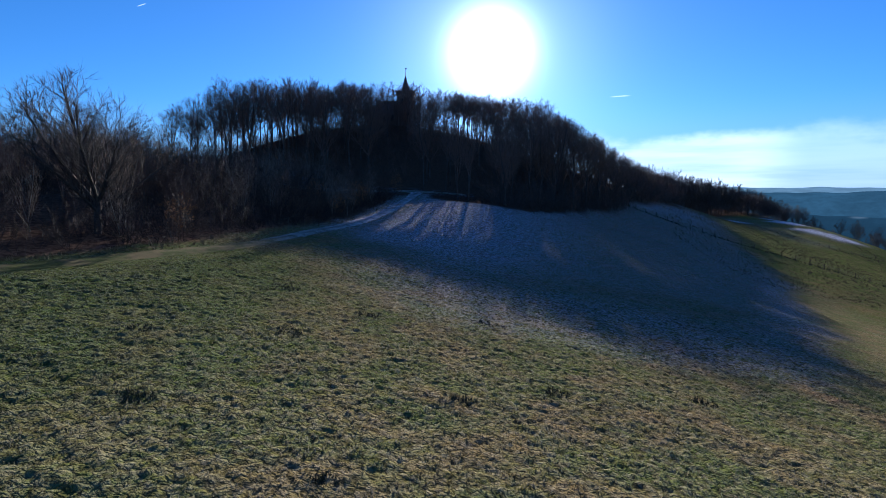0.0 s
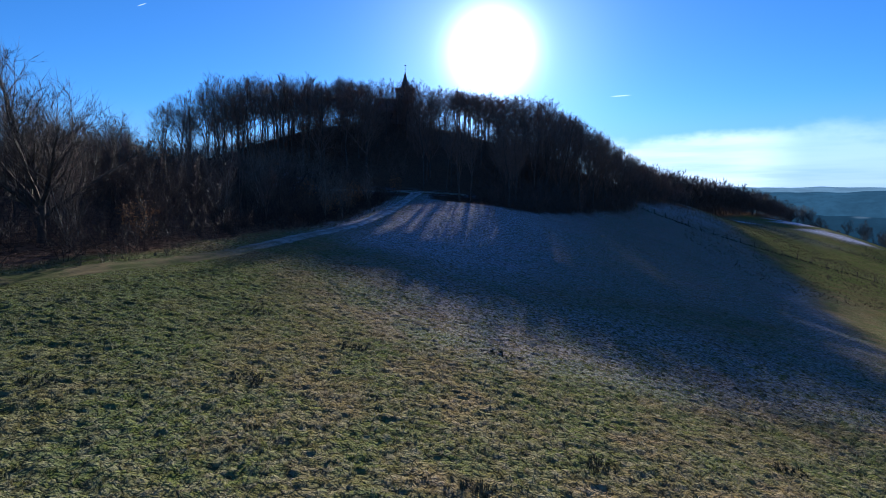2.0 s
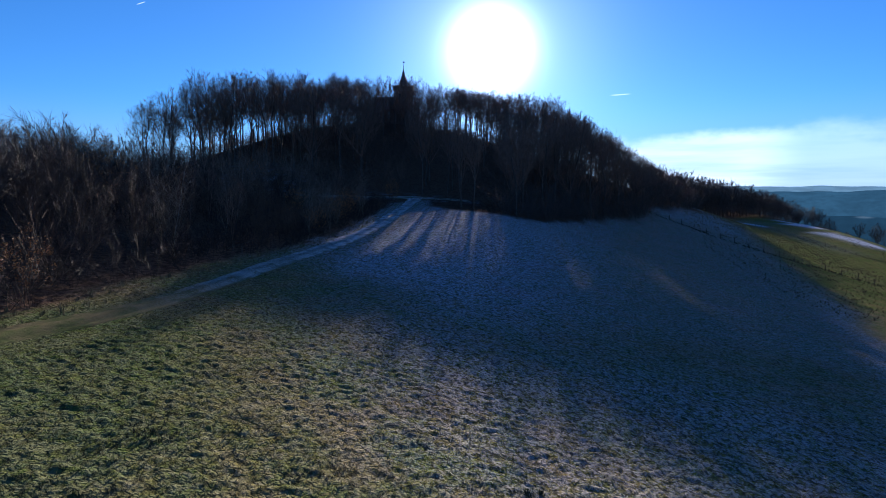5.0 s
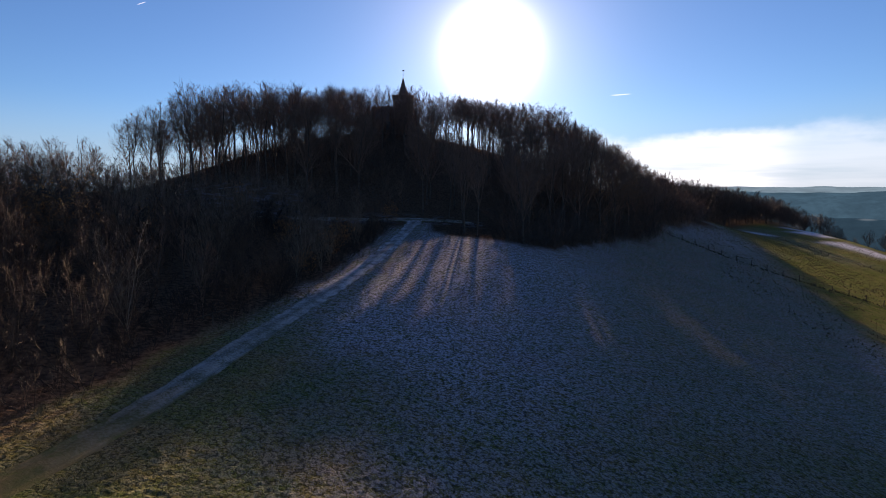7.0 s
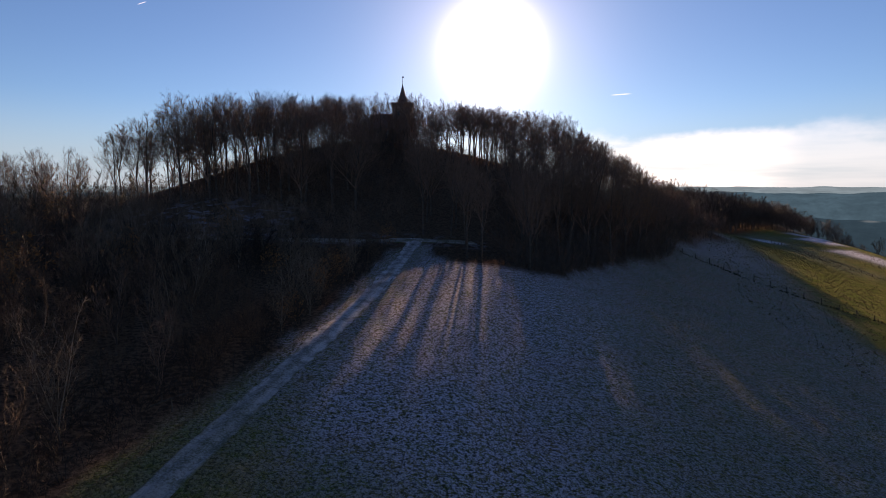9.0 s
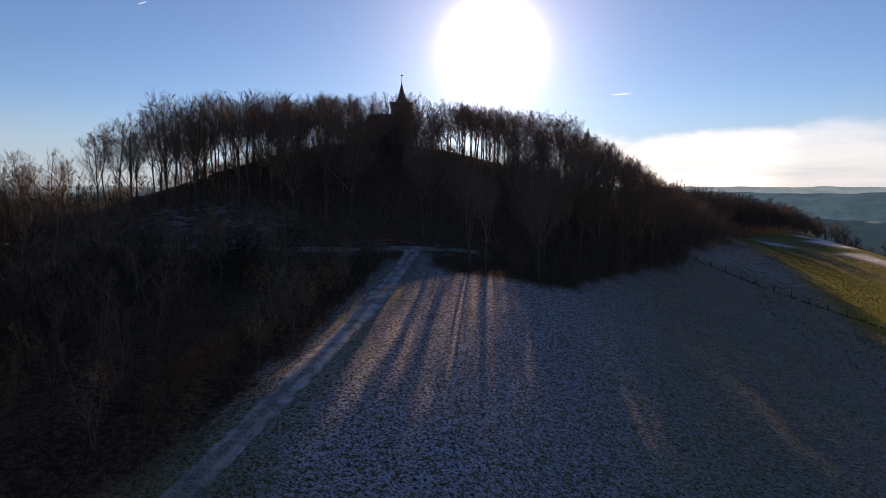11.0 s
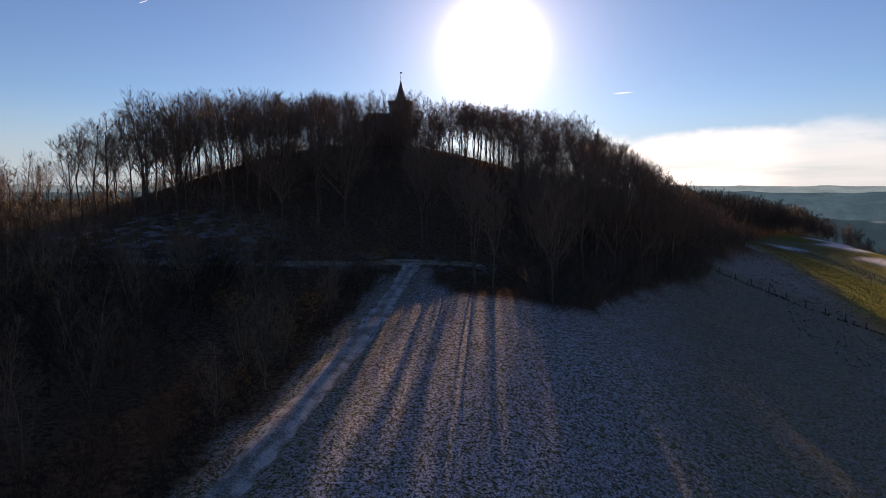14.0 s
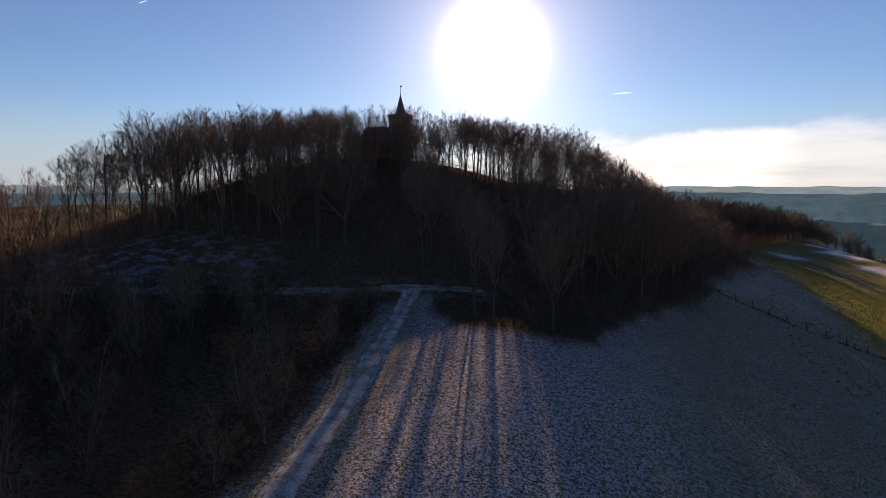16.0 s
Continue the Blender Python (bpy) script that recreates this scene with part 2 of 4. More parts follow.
def make_ground():
    m, t, p = material("meadow_and_woodland_soil", 0.95, 0.03)
    pos = position(t)
    broad, patch, tuft, fine = noise_tex(t, pos, 0.06, 3.0), noise_tex(t, pos, 0.45, 4.0), noise_tex(t, pos, 3.2, 4.0, 0.65), noise_tex(t, pos, 14.0, 3.0, 0.7)
    # tussocks: irregular cells, each of its own tint; soil and painted shade darken the gaps
    warp = t.nodes.new("ShaderNodeTexNoise")
    warp.inputs["Scale"].default_value, warp.inputs["Detail"].default_value = 5.0, 3.0
    t.links.new(pos, warp.inputs["Vector"])
    shove = t.nodes.new("ShaderNodeVectorMath")
    shove.operation = "MULTIPLY_ADD"
    shove.inputs[1].default_value = (0.28, 0.28, 0.28)
    t.links.new(warp.outputs["Color"], shove.inputs[0])
    t.links.new(pos, shove.inputs[2])
    cells = []
    for scale in (6.4, 13.0):
        v = t.nodes.new("ShaderNodeTexVoronoi")
        v.voronoi_dimensions = "2D"
        v.inputs["Scale"].default_value = scale
        t.links.new(shove.outputs[0], v.inputs["Vector"])
        cells.append(v)
    sep = t.nodes.new("ShaderNodeSeparateColor")
    t.links.new(cells[0].outputs["Color"], sep.inputs[0])
    each, kind = sep.outputs[0], sep.outputs[1]
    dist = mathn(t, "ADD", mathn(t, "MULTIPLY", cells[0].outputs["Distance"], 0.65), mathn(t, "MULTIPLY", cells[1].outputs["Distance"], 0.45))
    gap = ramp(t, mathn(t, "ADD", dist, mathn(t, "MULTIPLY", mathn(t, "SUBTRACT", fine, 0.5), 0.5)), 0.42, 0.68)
    green = mixc(t, ramp(t, patch, 0.38, 0.66), (0.104, 0.118, 0.033), (0.175, 0.132, 0.058))
    green = mixc(t, mathn(t, "MULTIPLY", ramp(t, noise_tex(t, pos, 0.23, 3.0), 0.56, 0.72), 0.5), green, (0.150, 0.082, 0.046))
    green = mixc(t, mathn(t, "MULTIPLY", ramp(t, broad, 0.45, 0.7), 0.4), green, (0.085, 0.115, 0.024))
    green = mixc(t, mathn(t, "MULTIPLY", ramp(t, each, 0.45, 1.0), 0.45), green, (0.250, 0.215, 0.130))
    green = mixc(t, mathn(t, "MULTIPLY", ramp(t, kind, 0.75, 1.0), 0.5), green, (0.070, 0.055, 0.026))
    # left-hand grass: greener, and darkened to put lens falloff into the colour
    greener_darker = t.nodes.new("ShaderNodeSeparateXYZ")
    t.links.new(pos, greener_darker.inputs[0])
    leftish = mathn(t, "ADD", greener_darker.outputs["X"], mathn(t, "MULTIPLY", mathn(t, "SUBTRACT", broad, 0.5), 16.0))
    green = mixc(t, mathn(t, "MULTIPLY", ramp(t, leftish, 3.0, -9.0, 0.0, 0.8), ramp(t, greener_darker.outputs["Y"], -62.0, -74.0, 0.15, 1.0)), green, mixc(t, kind, (0.044, 0.070, 0.015), (0.076, 0.094, 0.026)))
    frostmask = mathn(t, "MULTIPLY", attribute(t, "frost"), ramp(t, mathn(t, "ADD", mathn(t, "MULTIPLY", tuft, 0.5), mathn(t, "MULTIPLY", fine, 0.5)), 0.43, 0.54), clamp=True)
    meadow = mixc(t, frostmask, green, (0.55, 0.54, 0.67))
    meadow = mixc(t, mathn(t, "MULTIPLY", attribute(t, "lush"), 0.75), meadow, mixc(t, ramp(t, patch, 0.4, 0.6), (0.110, 0.140, 0.030), (0.185, 0.172, 0.056)))
    # shade in the gaps is put into the colour, deepest on frosted grass
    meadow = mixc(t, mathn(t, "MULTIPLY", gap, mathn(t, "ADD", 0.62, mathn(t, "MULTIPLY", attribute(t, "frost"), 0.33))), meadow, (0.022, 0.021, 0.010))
    meadow = mixc(t, mathn(t, "MULTIPLY", ramp(t, attribute(t, "snowfield"), 0.35, 0.9), ramp(t, tuft, 0.36, 0.52, 0.3, 0.8)), meadow, (0.58, 0.60, 0.68))
    litter = mixc(t, ramp(t, tuft, 0.35, 0.65), (0.046, 0.031, 0.022), (0.132, 0.086, 0.056))
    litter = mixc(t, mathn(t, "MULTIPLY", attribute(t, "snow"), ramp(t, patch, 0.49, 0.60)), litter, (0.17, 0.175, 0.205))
    base = mixc(t, attribute(t, "litter"), meadow, litter)
    base = mixc(t, attribute(t, "woods"), base, mixc(t, ramp(t, noise_tex(t, pos, 0.03, 4.0), 0.4, 0.6), (0.016, 0.022, 0.024), (0.034, 0.042, 0.040)))
    matt = t.nodes.new("ShaderNodeBsdfDiffuse")
    matt.inputs["Roughness"].default_value = 0.0
    t.links.new(base, matt.inputs["Color"])
    t.links.new(matt.outputs[0], t.nodes["Material Output"].inputs["Surface"])
    bump(t, matt, mathn(t, "SUBTRACT", mathn(t, "ADD", mathn(t, "MULTIPLY", tuft, 0.4), mathn(t, "MULTIPLY", fine, 0.3)), mathn(t, "MULTIPLY", dist, 0.6)), 1.0, 0.10)
    t.nodes.remove(p)
    return m


GROUND = make_ground()


def make_track():
    m, t, p = material("gravel_track", 0.95, 0.02)
    pos = position(t)
    patch, grit = noise_tex(t, pos, 0.8), noise_tex(t, pos, 9.0, 3.0, 0.7)
    earth = mixc(t, ramp(t, patch, 0.35, 0.65), (0.062, 0.074, 0.024), (0.12, 0.100, 0.050))
    gravel = mixc(t, ramp(t, mathn(t, "ADD", mathn(t, "MULTIPLY", patch, 0.5), mathn(t, "MULTIPLY", grit, 0.5)), 0.38, 0.60), (0.15, 0.145, 0.14), (0.47, 0.46, 0.47))
    rutted = mixc(t, mathn(t, "MULTIPLY", attribute(t, "crown"), ramp(t, grit, 0.35, 0.55, 1.0, 0.35)), gravel, (0.075, 0.072, 0.046))
    t.links.new(mixc(t, attribute(t, "frost"), earth, rutted), p.inputs["Base Color"])
    bump(t, p, grit, 0.7, 0.05)
    return m


TRACKMAT = make_track()
BARK = plain("grey_brown_bark", (0.038, 0.030, 0.025), (0.105, 0.083, 0.069), 2.5, 0.9, 0.7, 0.03)
TWIG = plain("brown_twigs", (0.085, 0.052, 0.040), (0.190, 0.120, 0.085), 1.4, 0.85, 0.3, 0.01)
BIRCHBARK = plain("pale_birch_bark", (0.08, 0.066, 0.052), (0.21, 0.185, 0.15), 2.0, 0.75, 0.4, 0.01)
SCRUBTWIG = plain("straw_brown_twigs", (0.036, 0.023, 0.016), (0.112, 0.071, 0.045), 1.1, 0.8, 0.3, 0.01)
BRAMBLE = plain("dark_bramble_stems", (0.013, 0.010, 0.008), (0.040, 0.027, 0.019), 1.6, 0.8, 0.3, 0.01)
DARKBARK = plain("dark_bark", (0.026, 0.021, 0.018), (0.075, 0.062, 0.052), 2.5, 0.9, 0.6, 0.02)
UNDERTWIG = plain("dark_brown_twigs", (0.040, 0.031, 0.026), (0.098, 0.074, 0.060), 1.4, 0.85, 0.3, 0.01)
PALETWIG = plain("pale_birch_twigs", (0.09, 0.066, 0.046), (0.21, 0.16, 0.115), 1.3, 0.8, 0.3, 0.01)
DEADLEAF = plain("retained_russet_leaves", (0.16, 0.060, 0.018), (0.33, 0.155, 0.045), 1.7, 0.7, 0.2, 0.01)
STONE = plain("brown_quarry_stone", (0.12, 0.085, 0.068), (0.21, 0.155, 0.125), 1.6, 0.9, 0.6, 0.04)
DRESSED = plain("pale_dressed_stone", (0.19, 0.15, 0.125), (0.28, 0.23, 0.19), 1.2, 0.85, 0.4, 0.02)
SLATE = plain("brown_weathered_slate", (0.070, 0.052, 0.046), (0.13, 0.10, 0.088), 3.0, 0.75, 0.4, 0.02, 0.3)
IRON = plain("rusty_iron", (0.05, 0.035, 0.028), (0.11, 0.07, 0.05), 6.0, 0.6, 0.3, 0.005)
POSTWOOD = plain("weathered_post_wood", (0.035, 0.029, 0.024), (0.10, 0.085, 0.068), 5.0, 0.9, 0.6, 0.01)
WIRE = plain("dull_fence_wire", (0.10, 0.09, 0.085), (0.20, 0.19, 0.18), 9.0, 0.55, 0.1, 0.002)
OPENING = plain("dark_window_glass", (0.012, 0.013, 0.016), (0.03, 0.03, 0.035), 2.0, 0.15, 0.05, 0.002, 0.6)


def make_blades():
    """Winter grass: green, straw and russet by patches, letting light through."""
    m, t, p = material("winter_grass_blades", 0.8, 0.1)
    pos = position(t)
    patch, tuft, broad = noise_tex(t, pos, 0.45, 4.0), noise_tex(t, pos, 3.2, 3.0, 0.65), noise_tex(t, pos, 0.23, 3.0)
    c = mixc(t, ramp(t, patch, 0.38, 0.66), (0.120, 0.138, 0.040), (0.200, 0.152, 0.068))
    c = mixc(t, mathn(t, "MULTIPLY", ramp(t, broad, 0.56, 0.72), 0.6), c, (0.19, 0.105, 0.058))
    each = attribute(t, "each")
    where = t.nodes.new("ShaderNodeSeparateXYZ")
    t.links.new(pos, where.inputs[0])
    c = mixc(t, mathn(t, "MULTIPLY", ramp(t, each, 0.5, 1.0), 0.55), c, (0.33, 0.285, 0.175))
    c = mixc(t, mathn(t, "MULTIPLY", ramp(t, each, 0.42, 0.0), 0.2), c, (0.040, 0.044, 0.016))
    # blades on the left likewise: greener, with lens falloff painted in as darker colour
    leftish = mathn(t, "ADD", where.outputs["X"], mathn(t, "MULTIPLY", mathn(t, "SUBTRACT", noise_tex(t, pos, 0.06, 3.0), 0.5), 16.0))
    c = mixc(t, mathn(t, "MULTIPLY", ramp(t, leftish, 3.0, -9.0, 0.0, 0.75), ramp(t, where.outputs["Y"], -62.0, -74.0, 0.15, 1.0)), c, mixc(t, each, (0.050, 0.076, 0.017), (0.092, 0.108, 0.034)))
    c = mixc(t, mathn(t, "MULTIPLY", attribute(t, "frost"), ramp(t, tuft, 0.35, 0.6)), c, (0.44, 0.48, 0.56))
    t.links.new(c, p.inputs["Base Color"])
    tr = t.nodes.new("ShaderNodeBsdfTranslucent")
    t.links.new(c, tr.inputs["Color"])
    mix = t.nodes.new("ShaderNodeMixShader")
    mix.inputs[0].default_value = 0.35
    t.links.new(p.outputs[0], mix.inputs[1])
    t.links.new(tr.outputs[0], mix.inputs[2])
    t.links.new(mix.outputs[0], t.nodes["Material Output"].inputs["Surface"])
    return m


BLADES = make_blades()
DEADGRASS = plain("bleached_dead_grass", (0.080, 0.068, 0.034), (0.19, 0.155, 0.080), 2.2, 0.85, 0.2, 0.01)
RUSH = plain("dark_rush_blades", (0.020, 0.026, 0.014), (0.075, 0.075, 0.040), 6.0, 0.8, 0.2, 0.01)


# ---- mesh helpers ----
def mesh_of(name, verts, faces, mat, soft_shade=False):
    me = bpy.data.meshes.new(name)
    me.from_pydata([tuple(v) for v in verts], [], faces)
    me.materials.append(mat)
    if soft_shade:
        me.polygons.foreach_set("use_smooth", [True] * len(me.polygons))
    me.update()
    return me


def part(name, me, parent, label=""):
    ob = new(name, me)
    ob.parent = parent
    return tagged(ob, label)


def bm_mesh(name, bm, mat):
    me = bpy.data.meshes.new(name)
    bm.normal_update()
    bm.to_mesh(me)
    bm.free()
    me.materials.append(mat)
    return me


class Tubes:
    """Gathers tapered tubes into one mesh."""

    def __init__(self):
        self.v, self.f = [], []

    def tube(self, pts, radii, sides):
        first = len(self.v)
        for i, p in enumerate(pts):
            d = (pts[min(i + 1, len(pts) - 1)] - pts[max(i - 1, 0)]).normalized()
            u = d.orthogonal().normalized() if abs(d.z) > 0.95 else d.cross(Vector((0, 0, 1))).normalized()
            w = d.cross(u)
            for k in range(sides):
                a = 2 * math.pi * k / sides
                self.v.append(p + radii[i] * (math.cos(a) * u + math.sin(a) * w))
        for i in range(len(pts) - 1):
            for k in range(sides):
                a, b = first + i * sides + k, first + i * sides + (k + 1) % sides
                self.f.append((a, b, b + sides, a + sides))

    def spike(self, p, q, r):
        """A three-sided tapering twig."""
        first = len(self.v)
        d = (q - p).normalized()
        u = d.orthogonal().normalized()
        w = d.cross(u)
        for k in range(3):
            a = 2.0944 * k
            self.v.append(p + r * (math.cos(a) * u + math.sin(a) * w))
        self.v.append(q)
        self.f += [(first, first + 1, first + 3), (first + 1, first + 2, first + 3), (first + 2, first, first + 3)]

    def leaf(self, p, size, rng):
        first = len(self.v)
        a, b = (Vector((rng.uniform(-1, 1), rng.uniform(-1, 1), rng.uniform(-1, 1))).normalized() * size for _ in range(2))
        n = a.cross(b).normalized() * size * 0.25
        self.v += [p, p + a * 0.6 + n, p + a + b * 0.3, p + b * 0.6 + n]
        self.f += [(first, first + 1, first + 2), (first, first + 2, first + 3)]


def bent(rng, d, amount):
    return (d + Vector((rng.uniform(-1, 1), rng.uniform(-1, 1), rng.uniform(-1, 1))) * amount).normalized()


def splay(rng, d, angle, turn):
    """A direction that leaves d by that angle."""
    u = d.orthogonal().normalized()
    w = d.cross(u)
    return (d * math.cos(angle) + (u * math.cos(turn) + w * math.sin(turn)) * math.sin(angle)).normalized()


def limb(rng, tubes, p, d, length, r, lift, bits, sides=4):
    """A curved limb; returns its points."""
    pts, rad = [p], [r]
    for i in range(bits):
        d = (bent(rng, d, 0.16) + Vector((0, 0, lift))).normalized()
        p = p + d * (length / bits)
        pts.append(p)
        rad.append(r * (1 - 0.78 * (i + 1) / bits))
    tubes.tube(pts, rad, sides)
    return pts


def twigs(rng, tubes, pts, length, r, count, fork):
    for i in range(count):
        t = rng.uniform(0.25, 1.0) * (len(pts) - 1)
        k = min(int(t), len(pts) - 2)
        p = pts[k].lerp(pts[k + 1], t - k)
        d = splay(rng, (pts[k + 1] - pts[k]).normalized(), rng.uniform(0.4, 0.95), rng.uniform(0, 6.28))
        d = (d + Vector((0, 0, 0.25))).normalized()
        l = length * rng.uniform(0.6, 1.25)
        q = p + d * l
        tubes.spike(p, q, r)
        for j in range(fork):
            s = p.lerp(q, rng.uniform(0.25, 0.9))
            e = s + (splay(rng, d, rng.uniform(0.35, 0.9), rng.uniform(0, 6.28)) + Vector((0, 0, 0.2))).normalized() * l * rng.uniform(0.35, 0.75)
            tubes.spike(s, e, r * 0.75)


def tree_meshes(seed, height, bole=0.32, width=0.42, leaders=4, limbs=13, twig_n=7, fork=2, girth=0.012, twig_r=0.02, fan=0.42, leafy=False, lean=0.02, mats=None):
    """Trunk, crown and, where it has them, leaves of a bare tree: leaders rise from the bole and fill a rounded crown."""
    rng = random.Random(seed)
    trunk, crown, leaves = Tubes(), Tubes(), Tubes() if leafy else None
    low = bole * 0.8
    centre, half, radius = height * (1 + low) / 2, height * (1 - low) / 2, height * width / 2

    def reach(p, d):
        """How far it is from p along d to the outside of the crown."""
        k = Vector((1 / radius, 1 / radius, 1 / half))
        a, b = (p - Vector((0, 0, centre))) * k, d * k
        q, h = b.dot(b), a.dot(b)
        root = h * h - q * (a.dot(a) - 1)
        return max(0.12 * radius, (-h + math.sqrt(root)) / q) if root > 0 else 0.12 * radius

    def sprays(pts, length, count):
        for _ in range(count):
            t = rng.uniform(0.15, 1.0) * (len(pts) - 1)
            k = min(int(t), len(pts) - 2)
            p = pts[k].lerp(pts[k + 1], t - k)
            d = splay(rng, (pts[k + 1] - pts[k]).normalized(), rng.uniform(0.3, 1.15), rng.uniform(0, 6.28))
            d = (d + Vector((0, 0, 0.2))).normalized()
            l = min(length * rng.uniform(0.6, 1.25), reach(p, d) + 0.02 * height)
            q = p + d * l
            crown.spike(p, q, twig_r)
            for _ in range(fork):
                f = p.lerp(q, rng.uniform(0.15, 0.85))
                e = f + (splay(rng, d, rng.uniform(0.3, 0.9), rng.uniform(0, 6.28)) + Vector((0, 0, 0.2))).normalized() * l * rng.uniform(0.4, 0.75)
                crown.spike(f, e, twig_r * 0.72)
                if leaves is not None and rng.random() < 0.7:
                    leaves.leaf(e, 0.13 * rng.uniform(0.6, 1.3), rng)
                    leaves.leaf(f.lerp(e, 0.5), 0.13 * rng.uniform(0.6, 1.3), rng)

    p, d = Vector((0, 0, -0.4)), Vector((rng.uniform(-lean, lean) * 3, rng.uniform(-lean, lean) * 3, 1)).normalized()
    pts, rad, n = [p], [height * girth * 1.35], 5
    for i in range(n):
        d = (bent(rng, d, 0.06) + Vector((0, 0, 0.05))).normalized()
        p = p + d * ((bole * height + 0.4) / n)
        pts.append(p)
        rad.append(height * girth * (1.08 - 0.28 * (i + 1) / n))
    trunk.tube(pts, rad, 7)
    first = rng.uniform(0, 6.28)
    for i in range(leaders):
        tilt = rng.uniform(0.02, 0.12) if i == 0 else fan * rng.uniform(0.55, 1.2)
        turn = first + i * 2.4 + rng.uniform(-0.4, 0.4)
        t = n if i < 2 else n * rng.uniform(0.62, 1.0)
        k = min(int(t), n - 1)
        base = pts[k].lerp(pts[k + 1], t - k)
        dirn = Vector((math.cos(turn) * math.sin(tilt), math.sin(turn) * math.sin(tilt), math.cos(tilt)))
        length = reach(base, dirn) * rng.uniform(0.88, 0.98)
        r = height * girth * (0.80 if i == 0 else rng.uniform(0.45, 0.65))
        lp = limb(rng, trunk if i == 0 else crown, base, dirn, length, r, 0.05, 6, 5)
        sprays(lp[-2:], length * 0.16, twig_n)
        for j in range(limbs):
            t = (0.10 + 0.88 * (j + rng.random()) / limbs) * (len(lp) - 1)
            k = min(int(t), len(lp) - 2)
            b = lp[k].lerp(lp[k + 1], t - k)
            d2 = splay(rng, (lp[k + 1] - lp[k]).normalized(), rng.uniform(0.55, 1.15), j * 2.4 + rng.uniform(-0.6, 0.6))
            d2 = (d2 + Vector((0, 0, 0.22))).normalized()
            far = min(reach(b, d2) * rng.uniform(0.8, 1.0), height * 0.30)
            bp = limb(rng, crown, b, d2, far, max(r * 0.42 * (1.1 - t / len(lp)), twig_r * 0.9), 0.14, 2, 3)
            sprays(bp, max(far * 0.42, height * 0.045), twig_n)
    fit = height / max(v.z for v in crown.v)
    for t in (trunk, crown, leaves):
        if t:
            t.v = [v * fit for v in t.v]
    bark, twig = mats or (BARK, TWIG)
    out = [("trunk", mesh_of("trunk", trunk.v, trunk.f, bark, True)), ("crown", mesh_of("crown", crown.v, crown.f, twig))]
    if leafy:
        out.append(("foliage", mesh_of("foliage", leaves.v, leaves.f, DEADLEAF)))
    return out


def bush_meshes(seed, height, stems=8, side=5, twig_n=4, fork=2, twig_r=0.009, open_out=0.5, mat=None):
    """Stems and twigs of a many-stemmed bare bush."""
    rng = random.Random(seed)
    stem, crown = Tubes(), Tubes()
    for i in range(stems):
        a, lean = rng.uniform(0, 6.28), rng.uniform(0.05, open_out)
        d = Vector((math.cos(a) * lean, math.sin(a) * lean, 1)).normalized()
        base = Vector((math.cos(a), math.sin(a), 0)) * rng.uniform(0.05, 0.10) * height + Vector((0, 0, -0.2))
        l = height * rng.uniform(0.6, 1.0)
        sp = limb(rng, stem, base, d, l, height * 0.0048, 0.03, 4)
        for j in range(side):
            t = rng.uniform(0.12, 1.0) * (len(sp) - 1)
            k = min(int(t), len(sp) - 2)
            b = sp[k].lerp(sp[k + 1], t - k)
            d2 = splay(rng, (sp[k + 1] - sp[k]).normalized(), rng.uniform(0.3, 0.75), rng.uniform(0, 6.28))
            lp = limb(rng, crown, b, d2, l * rng.uniform(0.18, 0.36), height * 0.003 + 0.004, 0.12, 2, 3)
            twigs(rng, crown, lp, l * 0.14, twig_r, twig_n, fork)
    n = len(stem.v)
    stem.v += crown.v
    stem.f += [tuple(k + n for k in q) for q in crown.f]
    return [("branchwork", mesh_of("branchwork", stem.v, stem.f, mat or SCRUBTWIG))]


def plant(name, meshes, m, label, category, group=""):
    """One plant as an empty at its foot with its parts."""
    top = new(name)
    top.matrix_world = m
    for n, me in meshes:
        ob = part(n, me, top)
        if n in ("crown", "branchwork", "foliage"):
            tagged(ob, kind="stuff")
    return tagged(top, label, category, group)


def stand(x, y, size, turn, lean=0.0):
    return Matrix.Translation((x, y, ground_z(x, y))) @ Euler((lean, 0, turn)).to_matrix().to_4x4() @ Matrix.Scale(size, 4)


# ---- the ground: one sheet to the horizon ----
def spaced(fine_lo, fine_hi, step, end_lo, end_hi, growth):
    v = list(np.arange(fine_lo, fine_hi + 1e-6, step))
    s = step
    while v[-1] < end_hi:
        s *= growth
        v.append(v[-1] + s)
    s = step
    while v[0] > end_lo:
        s *= growth
        v.insert(0, v[0] - s)
    return np.array(v)


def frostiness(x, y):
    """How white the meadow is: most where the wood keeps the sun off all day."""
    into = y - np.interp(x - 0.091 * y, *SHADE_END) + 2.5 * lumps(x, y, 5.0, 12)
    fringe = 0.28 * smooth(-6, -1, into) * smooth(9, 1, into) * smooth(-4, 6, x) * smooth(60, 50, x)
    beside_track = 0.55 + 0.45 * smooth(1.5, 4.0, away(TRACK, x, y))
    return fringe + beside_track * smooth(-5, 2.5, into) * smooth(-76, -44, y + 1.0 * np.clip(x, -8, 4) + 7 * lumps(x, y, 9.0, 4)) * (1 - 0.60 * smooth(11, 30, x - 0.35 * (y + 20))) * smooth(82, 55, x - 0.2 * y)


